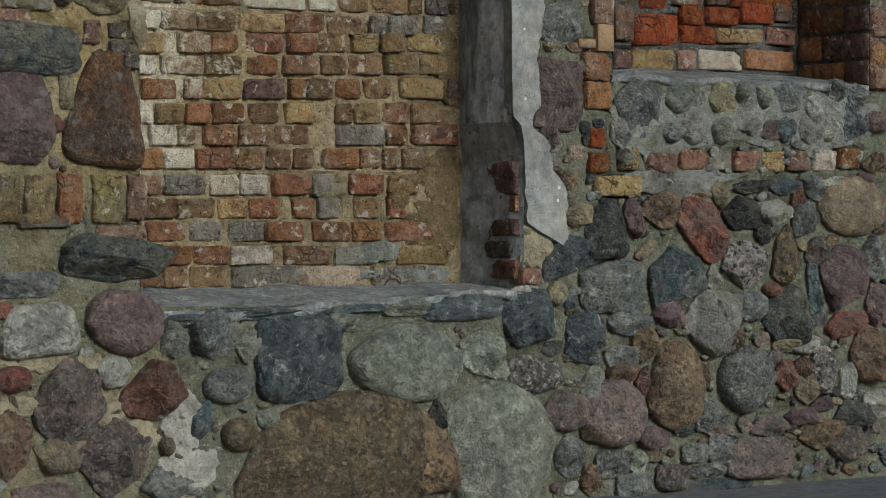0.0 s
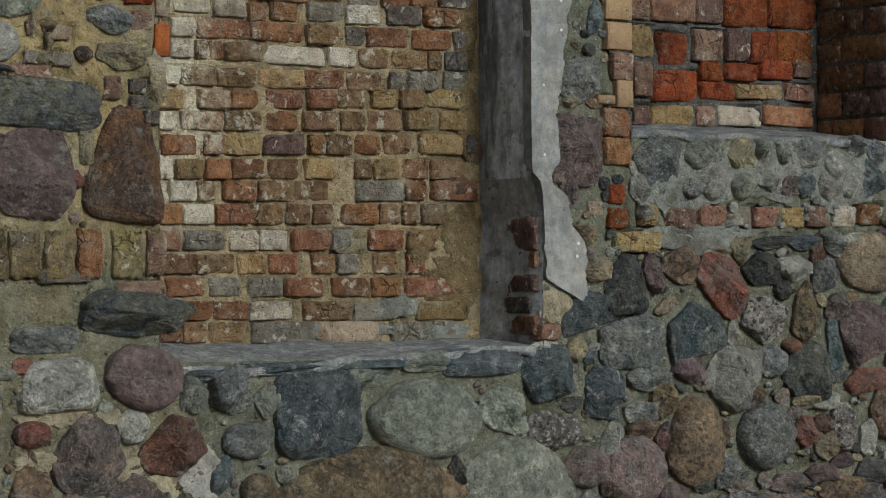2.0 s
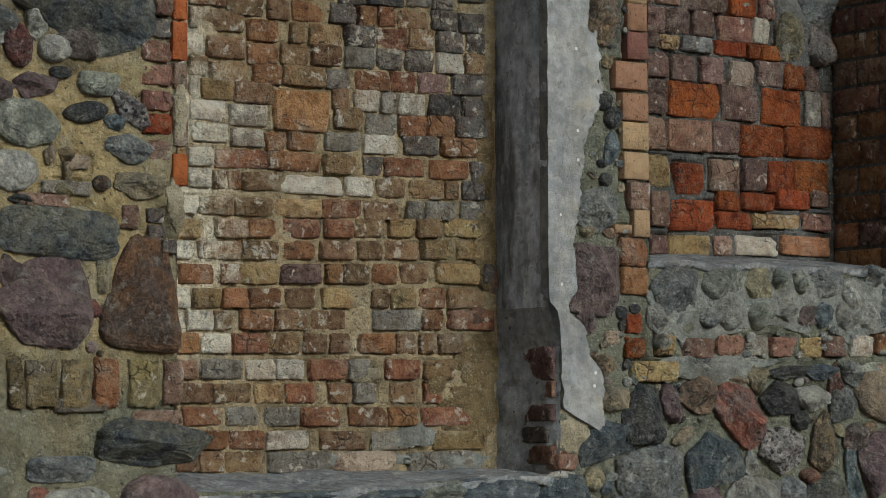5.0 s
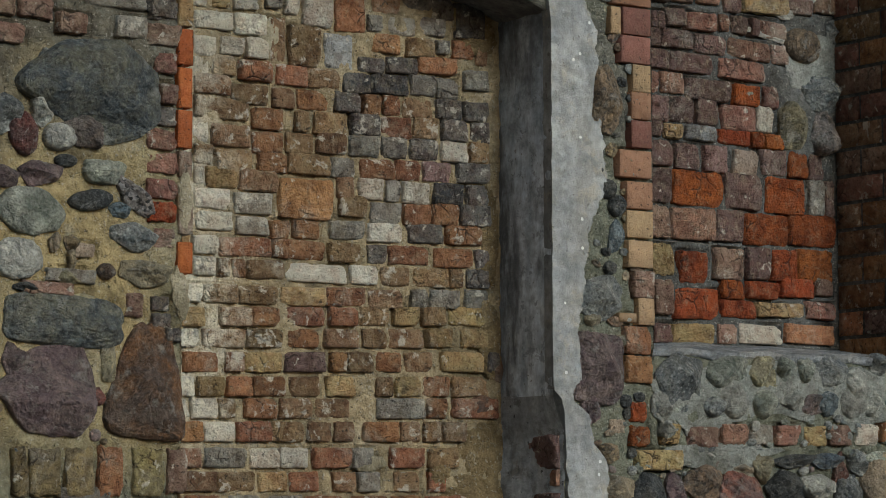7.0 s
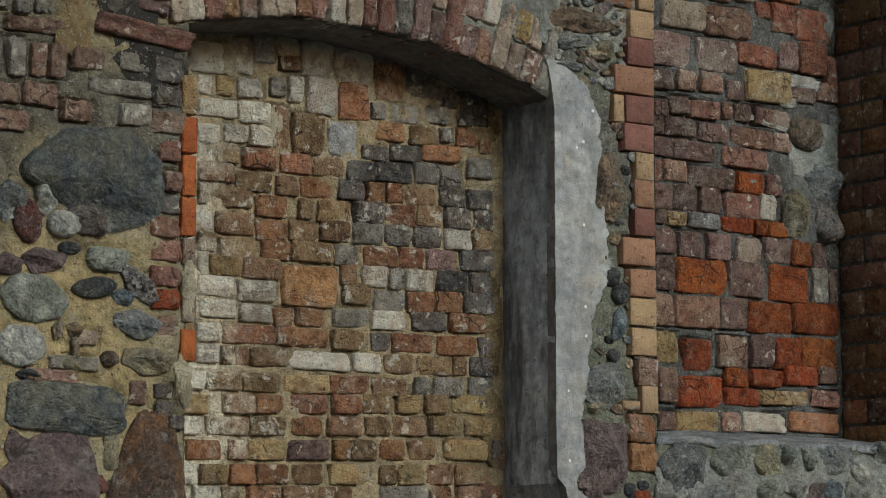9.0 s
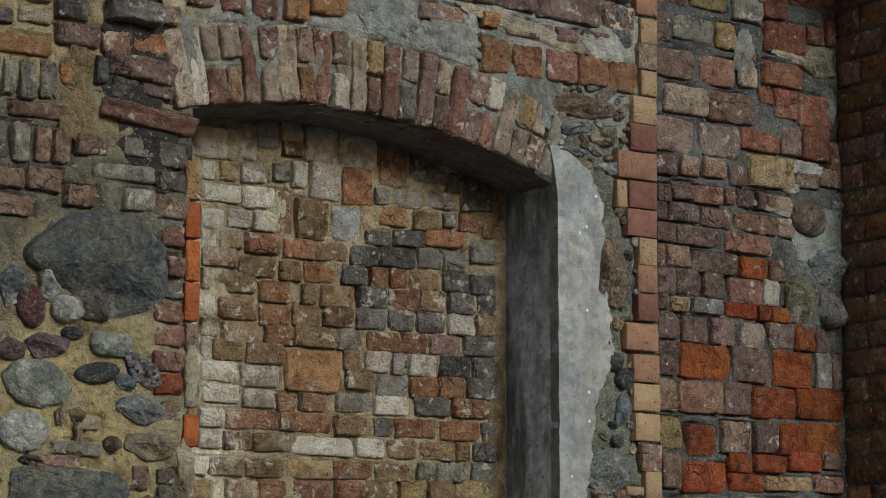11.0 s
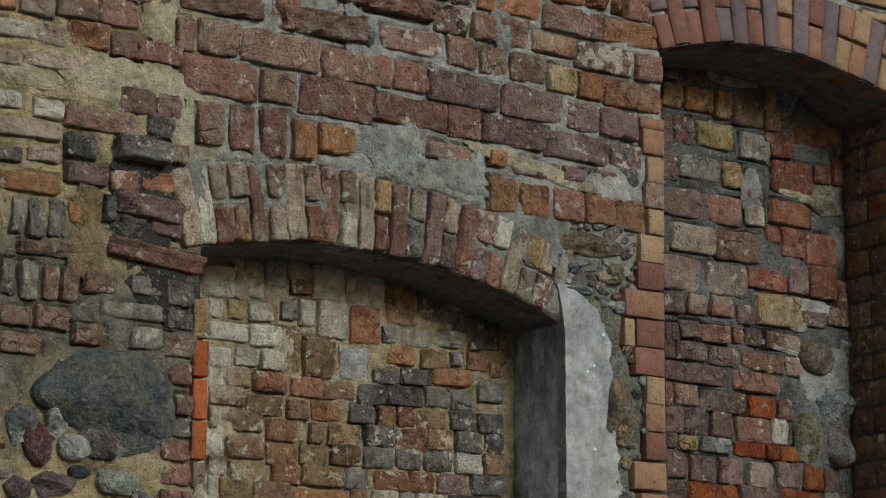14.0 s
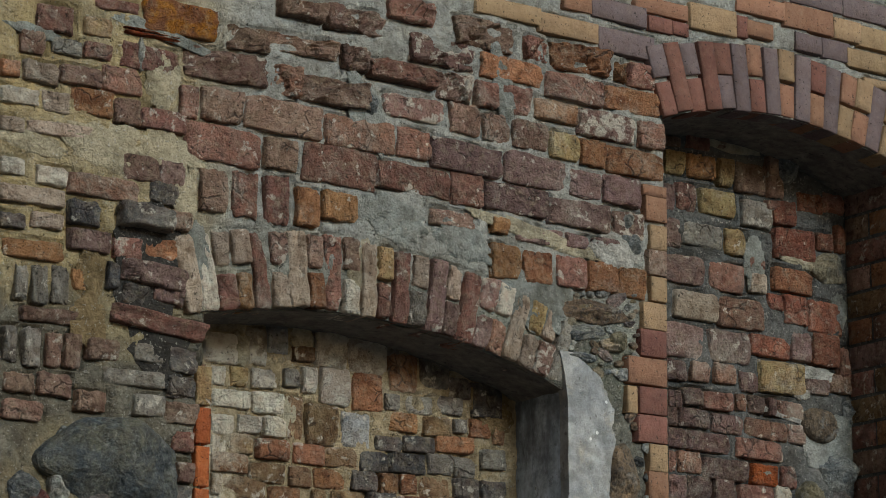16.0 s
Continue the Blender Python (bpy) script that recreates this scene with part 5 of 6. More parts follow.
lay(wall_niche, 0.31, 0.013, 0.007, 1, WORN, [(-0.862, 1.691, 0.137, 0.066, "y"), (-0.666, 1.699, 0.124, 0.067, "e"), (-0.543, 1.704, 0.119, 0.067, "n"), (-0.378, 1.711, 0.160, 0.068, "n"), (-0.219, 1.717, 0.116, 0.068, "n"), (-0.089, 1.723, 0.125, 0.069, "e"), (0.053, 1.729, 0.115, 0.069, "y"), (0.173, 1.734, 0.103, 0.070, "e"), (0.336, 1.740, 0.179, 0.071, "y")])
lay(wall_niche, 0.31, 0.013, 0.007, 1, WORN, [(-0.838, 1.776, 0.073, 0.066, "w"), (-0.727, 1.778, 0.139, 0.066, "e"), (-0.575, 1.779, 0.158, 0.067, "e"), (-0.391, 1.781, 0.193, 0.068, "y"), (-0.208, 1.789, 0.168, 0.068, "n"), (-0.043, 1.788, 0.144, 0.069, "e"), (0.110, 1.795, 0.077, 0.070, "g"), (0.224, 1.798, 0.130, 0.070, "g"), (0.369, 1.805, 0.114, 0.071, "g")])
lay(wall_niche, 0.31, 0.013, 0.007, 1, WORN, [(-0.796, 1.871, 0.092, 0.066, "w"), (-0.719, 1.869, 0.051, 0.067, "e"), (-0.656, 1.870, 0.054, 0.067, "n"), (-0.550, 1.870, 0.154, 0.067, "e"), (-0.337, 1.868, 0.256, 0.068, "w"), (-0.130, 1.871, 0.117, 0.069, "w"), (0.005, 1.873, 0.127, 0.069, "e"), (0.160, 1.875, 0.155, 0.070, "e"), (0.279, 1.879, 0.071, 0.071, "e"), (0.373, 1.881, 0.106, 0.071, "d")])
lay(wall_niche, 0.31, 0.013, 0.007, 1, WORN, [(-0.792, 1.946, 0.104, 0.066, "w"), (-0.626, 1.946, 0.212, 0.067, "n"), (-0.413, 1.947, 0.213, 0.068, "n"), (-0.217, 1.948, 0.136, 0.069, "e"), (-0.073, 1.950, 0.083, 0.069, "d"), (0.062, 1.953, 0.174, 0.070, "n"), (0.260, 1.953, 0.178, 0.071, "o"), (0.393, 1.956, 0.066, 0.071, "d")])
lay(wall_niche, 0.31, 0.013, 0.007, 1, WORN, [(-0.756, 2.032, 0.146, 0.067, "w"), (-0.603, 2.023, 0.132, 0.067, "w"), (-0.490, 2.014, 0.079, 0.068, "n"), (-0.378, 2.022, 0.117, 0.068, "n"), (-0.200, 2.031, 0.149, 0.069, "g"), (-0.040, 2.030, 0.152, 0.070, "w"), (0.135, 2.036, 0.155, 0.070, "d"), (0.314, 2.040, 0.158, 0.071, "n")])
lay(wall_niche, 0.31, 0.013, 0.007, 1, WORN, [(-0.769, 2.110, 0.148, 0.075, "w"), (-0.600, 2.101, 0.159, 0.076, "w"), (-0.182, 2.118, 0.112, 0.078, "e"), (-0.034, 2.103, 0.139, 0.078, "g"), (0.101, 2.105, 0.121, 0.079, "n"), (0.228, 2.113, 0.123, 0.080, "n"), (0.366, 2.118, 0.132, 0.080, "d")])
lay(wall_niche, 0.31, 0.013, 0.007, 1, WORN, [(-0.378, 2.132, 0.224, 0.145, "o")])
lay(wall_niche, 0.31, 0.013, 0.007, 1, WORN, [(-0.822, 2.192, 0.046, 0.075, "w"), (-0.729, 2.185, 0.135, 0.075, "y"), (-0.578, 2.183, 0.159, 0.076, "e"), (-0.215, 2.184, 0.069, 0.078, "e"), (-0.103, 2.186, 0.113, 0.078, "w"), (-0.005, 2.186, 0.066, 0.079, "g"), (0.099, 2.185, 0.126, 0.079, "w"), (0.246, 2.193, 0.139, 0.080, "k"), (0.379, 2.193, 0.106, 0.080, "d")])
lay(wall_niche, 0.31, 0.013, 0.007, 1, WORN, [(-0.806, 2.263, 0.081, 0.071, "e"), (-0.680, 2.250, 0.153, 0.072, "e"), (-0.523, 2.252, 0.129, 0.072, "n"), (-0.366, 2.257, 0.178, 0.073, "e"), (-0.219, 2.256, 0.112, 0.074, "g"), (-0.078, 2.260, 0.151, 0.074, "n"), (0.061, 2.266, 0.115, 0.075, "n"), (0.189, 2.269, 0.125, 0.075, "p"), (0.360, 2.277, 0.146, 0.076, "d")])
lay(wall_niche, 0.31, 0.013, 0.007, 1, WORN, [(-0.817, 2.342, 0.069, 0.075, "w"), (-0.691, 2.336, 0.164, 0.076, "e"), (-0.541, 2.323, 0.131, 0.077, "n"), (-0.405, 2.332, 0.121, 0.077, "e"), (-0.273, 2.340, 0.123, 0.078, "e"), (-0.131, 2.341, 0.133, 0.078, "g"), (0.001, 2.345, 0.120, 0.079, "d"), (0.135, 2.349, 0.129, 0.080, "d"), (0.270, 2.351, 0.118, 0.080, "w"), (0.386, 2.356, 0.093, 0.081, "e")])
lay(wall_niche, 0.31, 0.013, 0.007, 1, WORN, [(-0.824, 2.431, 0.049, 0.075, "e"), (-0.705, 2.431, 0.176, 0.076, "e"), (-0.545, 2.406, 0.124, 0.077, "n"), (-0.400, 2.410, 0.061, 0.077, "e"), (-0.282, 2.412, 0.141, 0.078, "e"), (-0.127, 2.420, 0.126, 0.079, "d"), (0.012, 2.421, 0.133, 0.079, "n"), (0.142, 2.430, 0.117, 0.080, "e"), (0.270, 2.430, 0.118, 0.080, "d"), (0.390, 2.431, 0.085, 0.081, "d")])
lay(wall_niche, 0.31, 0.013, 0.007, 1, WORN, [(-0.772, 2.512, 0.147, 0.072, "n"), (-0.613, 2.490, 0.154, 0.072, "e"), (-0.478, 2.487, 0.097, 0.073, "e"), (-0.352, 2.492, 0.135, 0.073, "o"), (-0.207, 2.497, 0.112, 0.074, "d"), (-0.099, 2.496, 0.083, 0.074, "n"), (-0.011, 2.501, 0.076, 0.075, "n"), (0.101, 2.500, 0.137, 0.075, "e"), (0.244, 2.508, 0.118, 0.076, "d"), (0.371, 2.510, 0.114, 0.076, "d")])
lay(wall_niche, 0.31, 0.013, 0.007, 1, WORN, [(-0.816, 2.572, 0.067, 0.072, "w"), (-0.726, 2.584, 0.099, 0.072, "e"), (-0.592, 2.575, 0.136, 0.072, "n"), (-0.443, 2.572, 0.136, 0.073, "n"), (-0.305, 2.575, 0.136, 0.074, "e"), (-0.164, 2.571, 0.125, 0.074, "k"), (-0.016, 2.578, 0.153, 0.075, "k"), (0.127, 2.587, 0.122, 0.076, "g"), (0.242, 2.587, 0.097, 0.076, "g"), (0.371, 2.628, 0.115, 0.077, "g")])
lay(wall_niche, 0.31, 0.013, 0.007, 1, WORN, [(-0.801, 2.645, 0.100, 0.072, "w"), (-0.687, 2.657, 0.099, 0.064, "w"), (-0.587, 2.658, 0.091, 0.075, "w"), (-0.503, 2.699, 0.072, 0.157, "e"), (-0.387, 2.685, 0.139, 0.147, "e"), (-0.241, 2.678, 0.129, 0.127, "s"), (-0.099, 2.643, 0.119, 0.055, "d"), (0.037, 2.653, 0.133, 0.062, "d"), (0.193, 2.667, 0.170, 0.063, "o"), (-0.036, 2.729, 0.127, 0.073, "o"), (0.113, 2.729, 0.124, 0.074, "e"), (0.215, 2.739, 0.058, 0.052, "g"), (0.312, 2.740, 0.098, 0.070, "o"), (0.399, 2.741, 0.059, 0.109, "e")])
lay(wall_niche, 0.31, 0.013, 0.007, 1, WORN, [(-0.767, 2.740, 0.157, 0.064, "w"), (-0.615, 2.740, 0.131, 0.075, "w"), (-0.088, 2.798, 0.071, 0.062, "g"), (0.034, 2.801, 0.129, 0.073, "g"), (0.170, 2.812, 0.123, 0.067, "g"), (-0.822, 2.818, 0.060, 0.068, "w"), (-0.737, 2.823, 0.080, 0.070, "y"), (-0.633, 2.828, 0.105, 0.071, "w"), (-0.518, 2.843, 0.063, 0.067, "g"), (-0.439, 2.844, 0.068, 0.095, "w"), (-0.334, 2.829, 0.128, 0.135, "w"), (-0.195, 2.824, 0.135, 0.138, "o")])
lay(wall_niche, 0.31, 0.013, 0.007, 1, WORN, [(-0.814, 2.917, 0.143, 0.113, "w"), (-0.661, 2.940, 0.079, 0.134, "w"), (-0.576, 2.975, 0.087, 0.104, "s"), (-0.466, 2.935, 0.088, 0.054, "e"), (-0.348, 2.974, 0.139, 0.154, "w"), (-0.190, 2.965, 0.164, 0.146, "w"), (-0.082, 3.008, 0.056, 0.071, "g"), (-0.034, 2.912, 0.133, 0.141, "o"), (0.108, 2.928, 0.135, 0.119, "d"), (0.218, 2.883, 0.100, 0.081, "d"), (0.338, 2.850, 0.133, 0.132, "d")])
# the courses run on to the niche's left edge
for cx, cz, half, high, _ in [r for r in RIMS["wall_niche"]]:
    left = cx - half
    if high < 0.045 and left < -0.80 or (left < -0.69 and all(abs(r[1] - cz) > 0.03 or r[0] >= cx for r in RIMS["wall_niche"])):
        edge = left - 0.012
        kinds = "wwyw" if 1.3 < cz < 2.2 else "eewn" if cz > 2.2 else "engo"
        while edge > -1.02:
            width = min(pick.uniform(0.09, 0.15), edge + 1.05)
            brick(wall_niche, edge - width / 2, cz - 0.002, width, 2 * high, pick.choice(kinds), 0.31, pick.uniform(0.003, 0.015), pick.uniform(-1, 2))
            edge -= width + 0.012
# L: warm strip at the niche's left edge
lay(wall_front, 0, 0.004, 0.002, 0, CLEAN, [(-1.054, 2.708, 0.057, 0.131, "y"), (-1.052, 2.572, 0.057, 0.121, "L"), (-1.053, 2.433, 0.052, 0.135, "L"), (-1.054, 2.293, 0.056, 0.127, "L"), (-1.052, 2.175, 0.048, 0.086, "b"), (-1.048, 2.003, 0.052, 0.126, "t"), (-1.049, 1.861, 0.056, 0.105, "L")])
# G right infill
lay(wall_second_niche, 0.42, 0.014, 0.006, 0, WORN, [(1.341, 2.980, 0.075, 0.071, "x"), (1.438, 3.001, 0.100, 0.071, "x"), (1.571, 2.994, 0.153, 0.072, "r"), (1.693, 3.002, 0.053, 0.072, "r"), (1.774, 3.001, 0.094, 0.073, "x"), (1.860, 3.001, 0.050, 0.073, "x"), (1.967, 2.998, 0.143, 0.073, "r")])
lay(wall_second_niche, 0.42, 0.014, 0.006, 0, WORN, [(1.327, 2.909, 0.066, 0.076, "x"), (1.443, 2.912, 0.154, 0.076, "x"), (1.616, 2.904, 0.163, 0.077, "x"), (1.781, 2.904, 0.144, 0.077, "r"), (1.899, 2.901, 0.085, 0.078, "r"), (1.997, 2.899, 0.096, 0.078, "r")])
lay(wall_second_niche, 0.42, 0.014, 0.006, 0, WORN, [(1.346, 2.822, 0.107, 0.080, "x"), (1.519, 2.820, 0.222, 0.081, "x"), (1.785, 2.815, 0.250, 0.082, "r")])
lay(wall_second_niche, 0.42, 0.014, 0.006, 0, WORN, [(1.319, 2.725, 0.053, 0.085, "r"), (1.411, 2.729, 0.123, 0.085, "r"), (1.602, 2.717, 0.245, 0.086, "x"), (1.814, 2.714, 0.138, 0.087, "R"), (1.941, 2.716, 0.089, 0.087, "r")])
lay(wall_second_niche, 0.42, 0.014, 0.006, 0, WORN, [(1.349, 2.621, 0.089, 0.104, "x"), (1.464, 2.626, 0.127, 0.104, "x"), (1.598, 2.626, 0.116, 0.105, "x"), (1.771, 2.615, 0.177, 0.106, "r"), (1.912, 2.622, 0.092, 0.107, "w")])
lay(wall_second_niche, 0.42, 0.014, 0.006, 0, WORN, [(1.326, 2.537, 0.062, 0.061, "x"), (1.421, 2.536, 0.102, 0.061, "y"), (1.566, 2.538, 0.158, 0.062, "s"), (1.742, 2.534, 0.171, 0.062, "R"), (1.866, 2.534, 0.069, 0.063, "R"), (1.962, 2.532, 0.114, 0.063, "R")])
lay(wall_second_niche, 0.42, 0.014, 0.006, 0, WORN, [(1.350, 2.443, 0.125, 0.103, "x"), (1.496, 2.438, 0.127, 0.104, "x"), (1.645, 2.440, 0.129, 0.105, "p"), (1.806, 2.434, 0.131, 0.106, "t"), (1.954, 2.447, 0.139, 0.106, "p"), (2.088, 2.445, 0.109, 0.107, "R"), (2.186, 2.443, 0.078, 0.108, "x")])
lay(wall_second_niche, 0.42, 0.014, 0.006, 0, WORN, [(1.348, 2.314, 0.113, 0.140, "x"), (1.551, 2.312, 0.261, 0.142, "R"), (1.788, 2.316, 0.193, 0.143, "x"), (2.013, 2.311, 0.216, 0.145, "R"), (2.188, 2.315, 0.081, 0.146, "g"), (2.262, 2.315, 0.059, 0.147, "x")])
lay(wall_second_niche, 0.42, 0.014, 0.006, 0, WORN, [(1.343, 2.166, 0.118, 0.126, "b"), (1.523, 2.166, 0.220, 0.127, "r"), (1.716, 2.171, 0.148, 0.128, "x"), (1.911, 2.166, 0.239, 0.129, "R"), (2.164, 2.177, 0.252, 0.131, "R")])
lay(wall_second_niche, 0.42, 0.014, 0.006, 0, WORN, [(1.351, 2.016, 0.139, 0.125, "y"), (1.518, 1.993, 0.154, 0.126, "R"), (1.704, 2.016, 0.154, 0.128, "b"), (1.864, 2.025, 0.128, 0.129, "x"), (2.005, 2.025, 0.136, 0.130, "R"), (2.178, 2.032, 0.203, 0.131, "R")])
lay(wall_second_niche, 0.42, 0.014, 0.006, 0, WORN, [(1.362, 1.867, 0.095, 0.139, "b"), (1.539, 1.847, 0.232, 0.123, "R"), (1.725, 1.913, 0.114, 0.080, "R"), (1.889, 1.917, 0.172, 0.070, "R"), (2.076, 1.934, 0.178, 0.078, "R"), (2.224, 1.946, 0.097, 0.073, "b"), (1.760, 1.835, 0.188, 0.072, "R"), (1.987, 1.840, 0.252, 0.061, "y"), (2.197, 1.846, 0.161, 0.070, "r")])
lay(wall_second_niche, 0.42, 0.014, 0.006, 0, WORN, [(1.359, 1.723, 0.091, 0.078, "x"), (1.518, 1.727, 0.210, 0.079, "y"), (1.691, 1.731, 0.113, 0.080, "b"), (1.870, 1.736, 0.233, 0.080, "w"), (2.144, 1.746, 0.263, 0.082, "o")])
lay(wall_second_niche, 0.42, 0.014, 0.006, 0, WORN, [(1.367, 3.967, 0.110, 0.099, "y"), (1.519, 3.973, 0.146, 0.097, "o"), (1.641, 3.967, 0.085, 0.117, "y"), (1.784, 3.964, 0.159, 0.134, "b"), (1.915, 3.998, 0.087, 0.195, "b"), (1.424, 3.829, 0.110, 0.114, "r"), (1.334, 3.815, 0.061, 0.114, "x"), (1.596, 3.829, 0.187, 0.109, "y"), (1.814, 3.813, 0.166, 0.114, "g"), (1.962, 3.839, 0.123, 0.101, "Q"), (2.106, 3.903, 0.148, 0.085, "Q"), (2.244, 3.921, 0.120, 0.085, "r"), (1.513, 3.679, 0.210, 0.098, "g"), (1.351, 3.669, 0.091, 0.121, "x"), (1.692, 3.676, 0.113, 0.106, "y"), (2.018, 3.711, 0.221, 0.131, "Q")])
lay(wall_second_niche, 0.42, 0.014, 0.006, 0, WORN, [(2.188, 3.745, 0.099, 0.078, "Q"), (2.277, 3.770, 0.053, 0.121, "Q")])
lay(wall_second_niche, 0.42, 0.014, 0.006, 0, WORN, [(1.637, 3.518, 0.196, 0.119, "r"), (1.407, 3.522, 0.213, 0.117, "x"), (1.801, 3.600, 0.089, 0.050, "r"), (1.804, 3.516, 0.089, 0.085, "t"), (2.004, 3.552, 0.223, 0.099, "Q"), (1.472, 3.378, 0.232, 0.114, "t"), (1.712, 3.375, 0.235, 0.126, "r"), (1.900, 3.448, 0.080, 0.070, "Q"), (2.008, 3.426, 0.129, 0.121, "Q"), (2.177, 3.414, 0.200, 0.136, "Q"), (1.403, 3.225, 0.218, 0.138, "p"), (1.643, 3.227, 0.223, 0.132, "p"), (1.866, 3.254, 0.213, 0.088, "Q"), (2.037, 3.274, 0.110, 0.122, "p"), (2.172, 3.275, 0.147, 0.138, "Q"), (2.277, 3.229, 0.059, 0.129, "r")])
lay(wall_second_niche, 0.42, 0.014, 0.006, 0, WORN, [(1.356, 3.100, 0.114, 0.085, "x"), (1.483, 3.106, 0.097, 0.081, "b"), (1.615, 3.114, 0.111, 0.085, "r"), (1.734, 3.091, 0.097, 0.084, "x"), (1.922, 3.129, 0.242, 0.131, "y"), (2.116, 3.112, 0.130, 0.065, "x"), (2.253, 3.138, 0.115, 0.080, "b")])
lay(wall_second_niche, 0.42, 0.014, 0.006, 0, WORN, [(1.360, 4.056, 0.092, 0.040, "b"), (1.496, 4.086, 0.124, 0.092, "r"), (1.652, 4.103, 0.120, 0.076, "b"), (1.894, 3.862, 0.071, 0.040, "r")])
# F front, upper courses
lay(wall_front, 0, 0.026, 0.008, 0, SPALLED, [(-0.686, 4.110, 0.193, 0.067, "b"), (-0.454, 4.114, 0.265, 0.096, "b"), (-0.220, 4.191, 0.212, 0.086, "r"), (-0.905, 3.960, 0.164, 0.092, "b"), (-0.690, 3.977, 0.324, 0.072, "b"), (-0.466, 3.967, 0.128, 0.089, "b"), (-0.994, 3.844, 0.323, 0.115, "b"), (-0.751, 3.838, 0.145, 0.107, "r"), (-0.549, 3.827, 0.297, 0.099, "b"), (-0.252, 3.950, 0.296, 0.078, "r"), (-0.026, 3.938, 0.148, 0.099, "v"), (-0.076, 4.062, 0.302, 0.110, "v"), (0.116, 4.166, 0.283, 0.110, "b"), (0.356, 4.154, 0.120, 0.090, "r"), (0.566, 4.155, 0.278, 0.107, "o"), (0.767, 4.141, 0.063, 0.081, "o")])
lay(wall_front, 0, 0.015, 0.007, 0, ROUGH, [(0.872, 4.141, 0.135, 0.098, "r")])
lay(wall_front, 0, 0.015, 0.007, 0, ROUGH, [(0.243, 4.054, 0.292, 0.097, "o"), (0.126, 3.938, 0.103, 0.099, "r"), (0.262, 3.936, 0.145, 0.111, "r"), (0.538, 4.031, 0.277, 0.106, "r"), (0.825, 4.030, 0.283, 0.096, "o"), (-1.003, 3.700, 0.172, 0.119, "b"), (-1.136, 3.690, 0.077, 0.120, "r"), (-0.756, 3.698, 0.322, 0.124, "b"), (-0.200, 3.828, 0.274, 0.089, "v"), (-0.996, 3.559, 0.302, 0.133, "r"), (-0.433, 3.692, 0.302, 0.117, "r"), (-0.202, 3.693, 0.157, 0.110, "r"), (0.029, 3.824, 0.140, 0.115, "b"), (0.174, 3.814, 0.130, 0.106, "b"), (0.323, 3.809, 0.180, 0.106, "b"), (0.450, 3.928, 0.208, 0.082, "o")])
lay(wall_front, 0, 0.015, 0.007, 0, ROUGH, [(0.687, 3.908, 0.272, 0.105, "v"), (0.905, 3.904, 0.126, 0.108, "r"), (0.482, 3.793, 0.140, 0.109, "y"), (0.618, 3.788, 0.128, 0.103, "o"), (0.824, 3.781, 0.284, 0.108, "o")])
lay(wall_front, 0, 0.015, 0.007, 0, ROUGH, [(-0.761, 3.564, 0.137, 0.115, "b"), (-0.517, 3.558, 0.315, 0.139, "r"), (-0.200, 3.558, 0.320, 0.100, "r"), (0.033, 3.674, 0.319, 0.115, "p"), (0.346, 3.674, 0.293, 0.121, "p"), (0.587, 3.660, 0.166, 0.104, "p"), (0.756, 3.662, 0.180, 0.115, "p"), (0.034, 3.558, 0.150, 0.125, "r"), (0.260, 3.550, 0.303, 0.106, "p"), (0.558, 3.540, 0.296, 0.105, "p"), (0.788, 3.533, 0.155, 0.101, "v")])
lay(wall_front, 0, 0.015, 0.007, 0, ROUGH, [(-1.034, 3.390, 0.111, 0.154, "b"), (-0.912, 3.395, 0.108, 0.162, "r"), (-0.779, 3.394, 0.108, 0.170, "r"), (-0.652, 3.389, 0.102, 0.137, "o"), (-0.519, 3.408, 0.150, 0.105, "o"), (-0.025, 3.437, 0.197, 0.061, "b"), (0.184, 3.442, 0.084, 0.061, "o"), (0.367, 3.429, 0.233, 0.067, "p"), (0.538, 3.431, 0.115, 0.058, "p"), (0.684, 3.439, 0.128, 0.047, "p"), (0.207, 3.308, 0.142, 0.135, "o"), (0.353, 3.307, 0.141, 0.121, "o"), (0.509, 3.308, 0.149, 0.116, "r"), (0.657, 3.310, 0.143, 0.116, "o"), (0.804, 3.307, 0.146, 0.117, "o")])
# upper left field
lay(wall_front, 0, 0.015, 0.007, 0, ROUGH, [(-1.654, 3.895, 0.143, 0.096, "r"), (-1.490, 3.895, 0.113, 0.063, "y"), (-1.422, 3.985, 0.171, 0.043, "r"), (-1.174, 3.982, 0.301, 0.115, "O"), (-1.293, 3.819, 0.233, 0.094, "r"), (-1.734, 3.796, 0.099, 0.077, "b"), (-1.606, 3.803, 0.120, 0.057, "g"), (-1.487, 3.811, 0.113, 0.055, "r"), (-1.813, 3.693, 0.075, 0.057, "o"), (-1.701, 3.696, 0.137, 0.073, "t"), (-1.550, 3.710, 0.161, 0.067, "b"), (-1.395, 3.725, 0.151, 0.094, "r"), (-1.773, 3.604, 0.150, 0.060, "w"), (-1.641, 3.605, 0.112, 0.074, "t"), (-1.507, 3.627, 0.166, 0.092, "o"), (-1.370, 3.618, 0.107, 0.096, "b")])
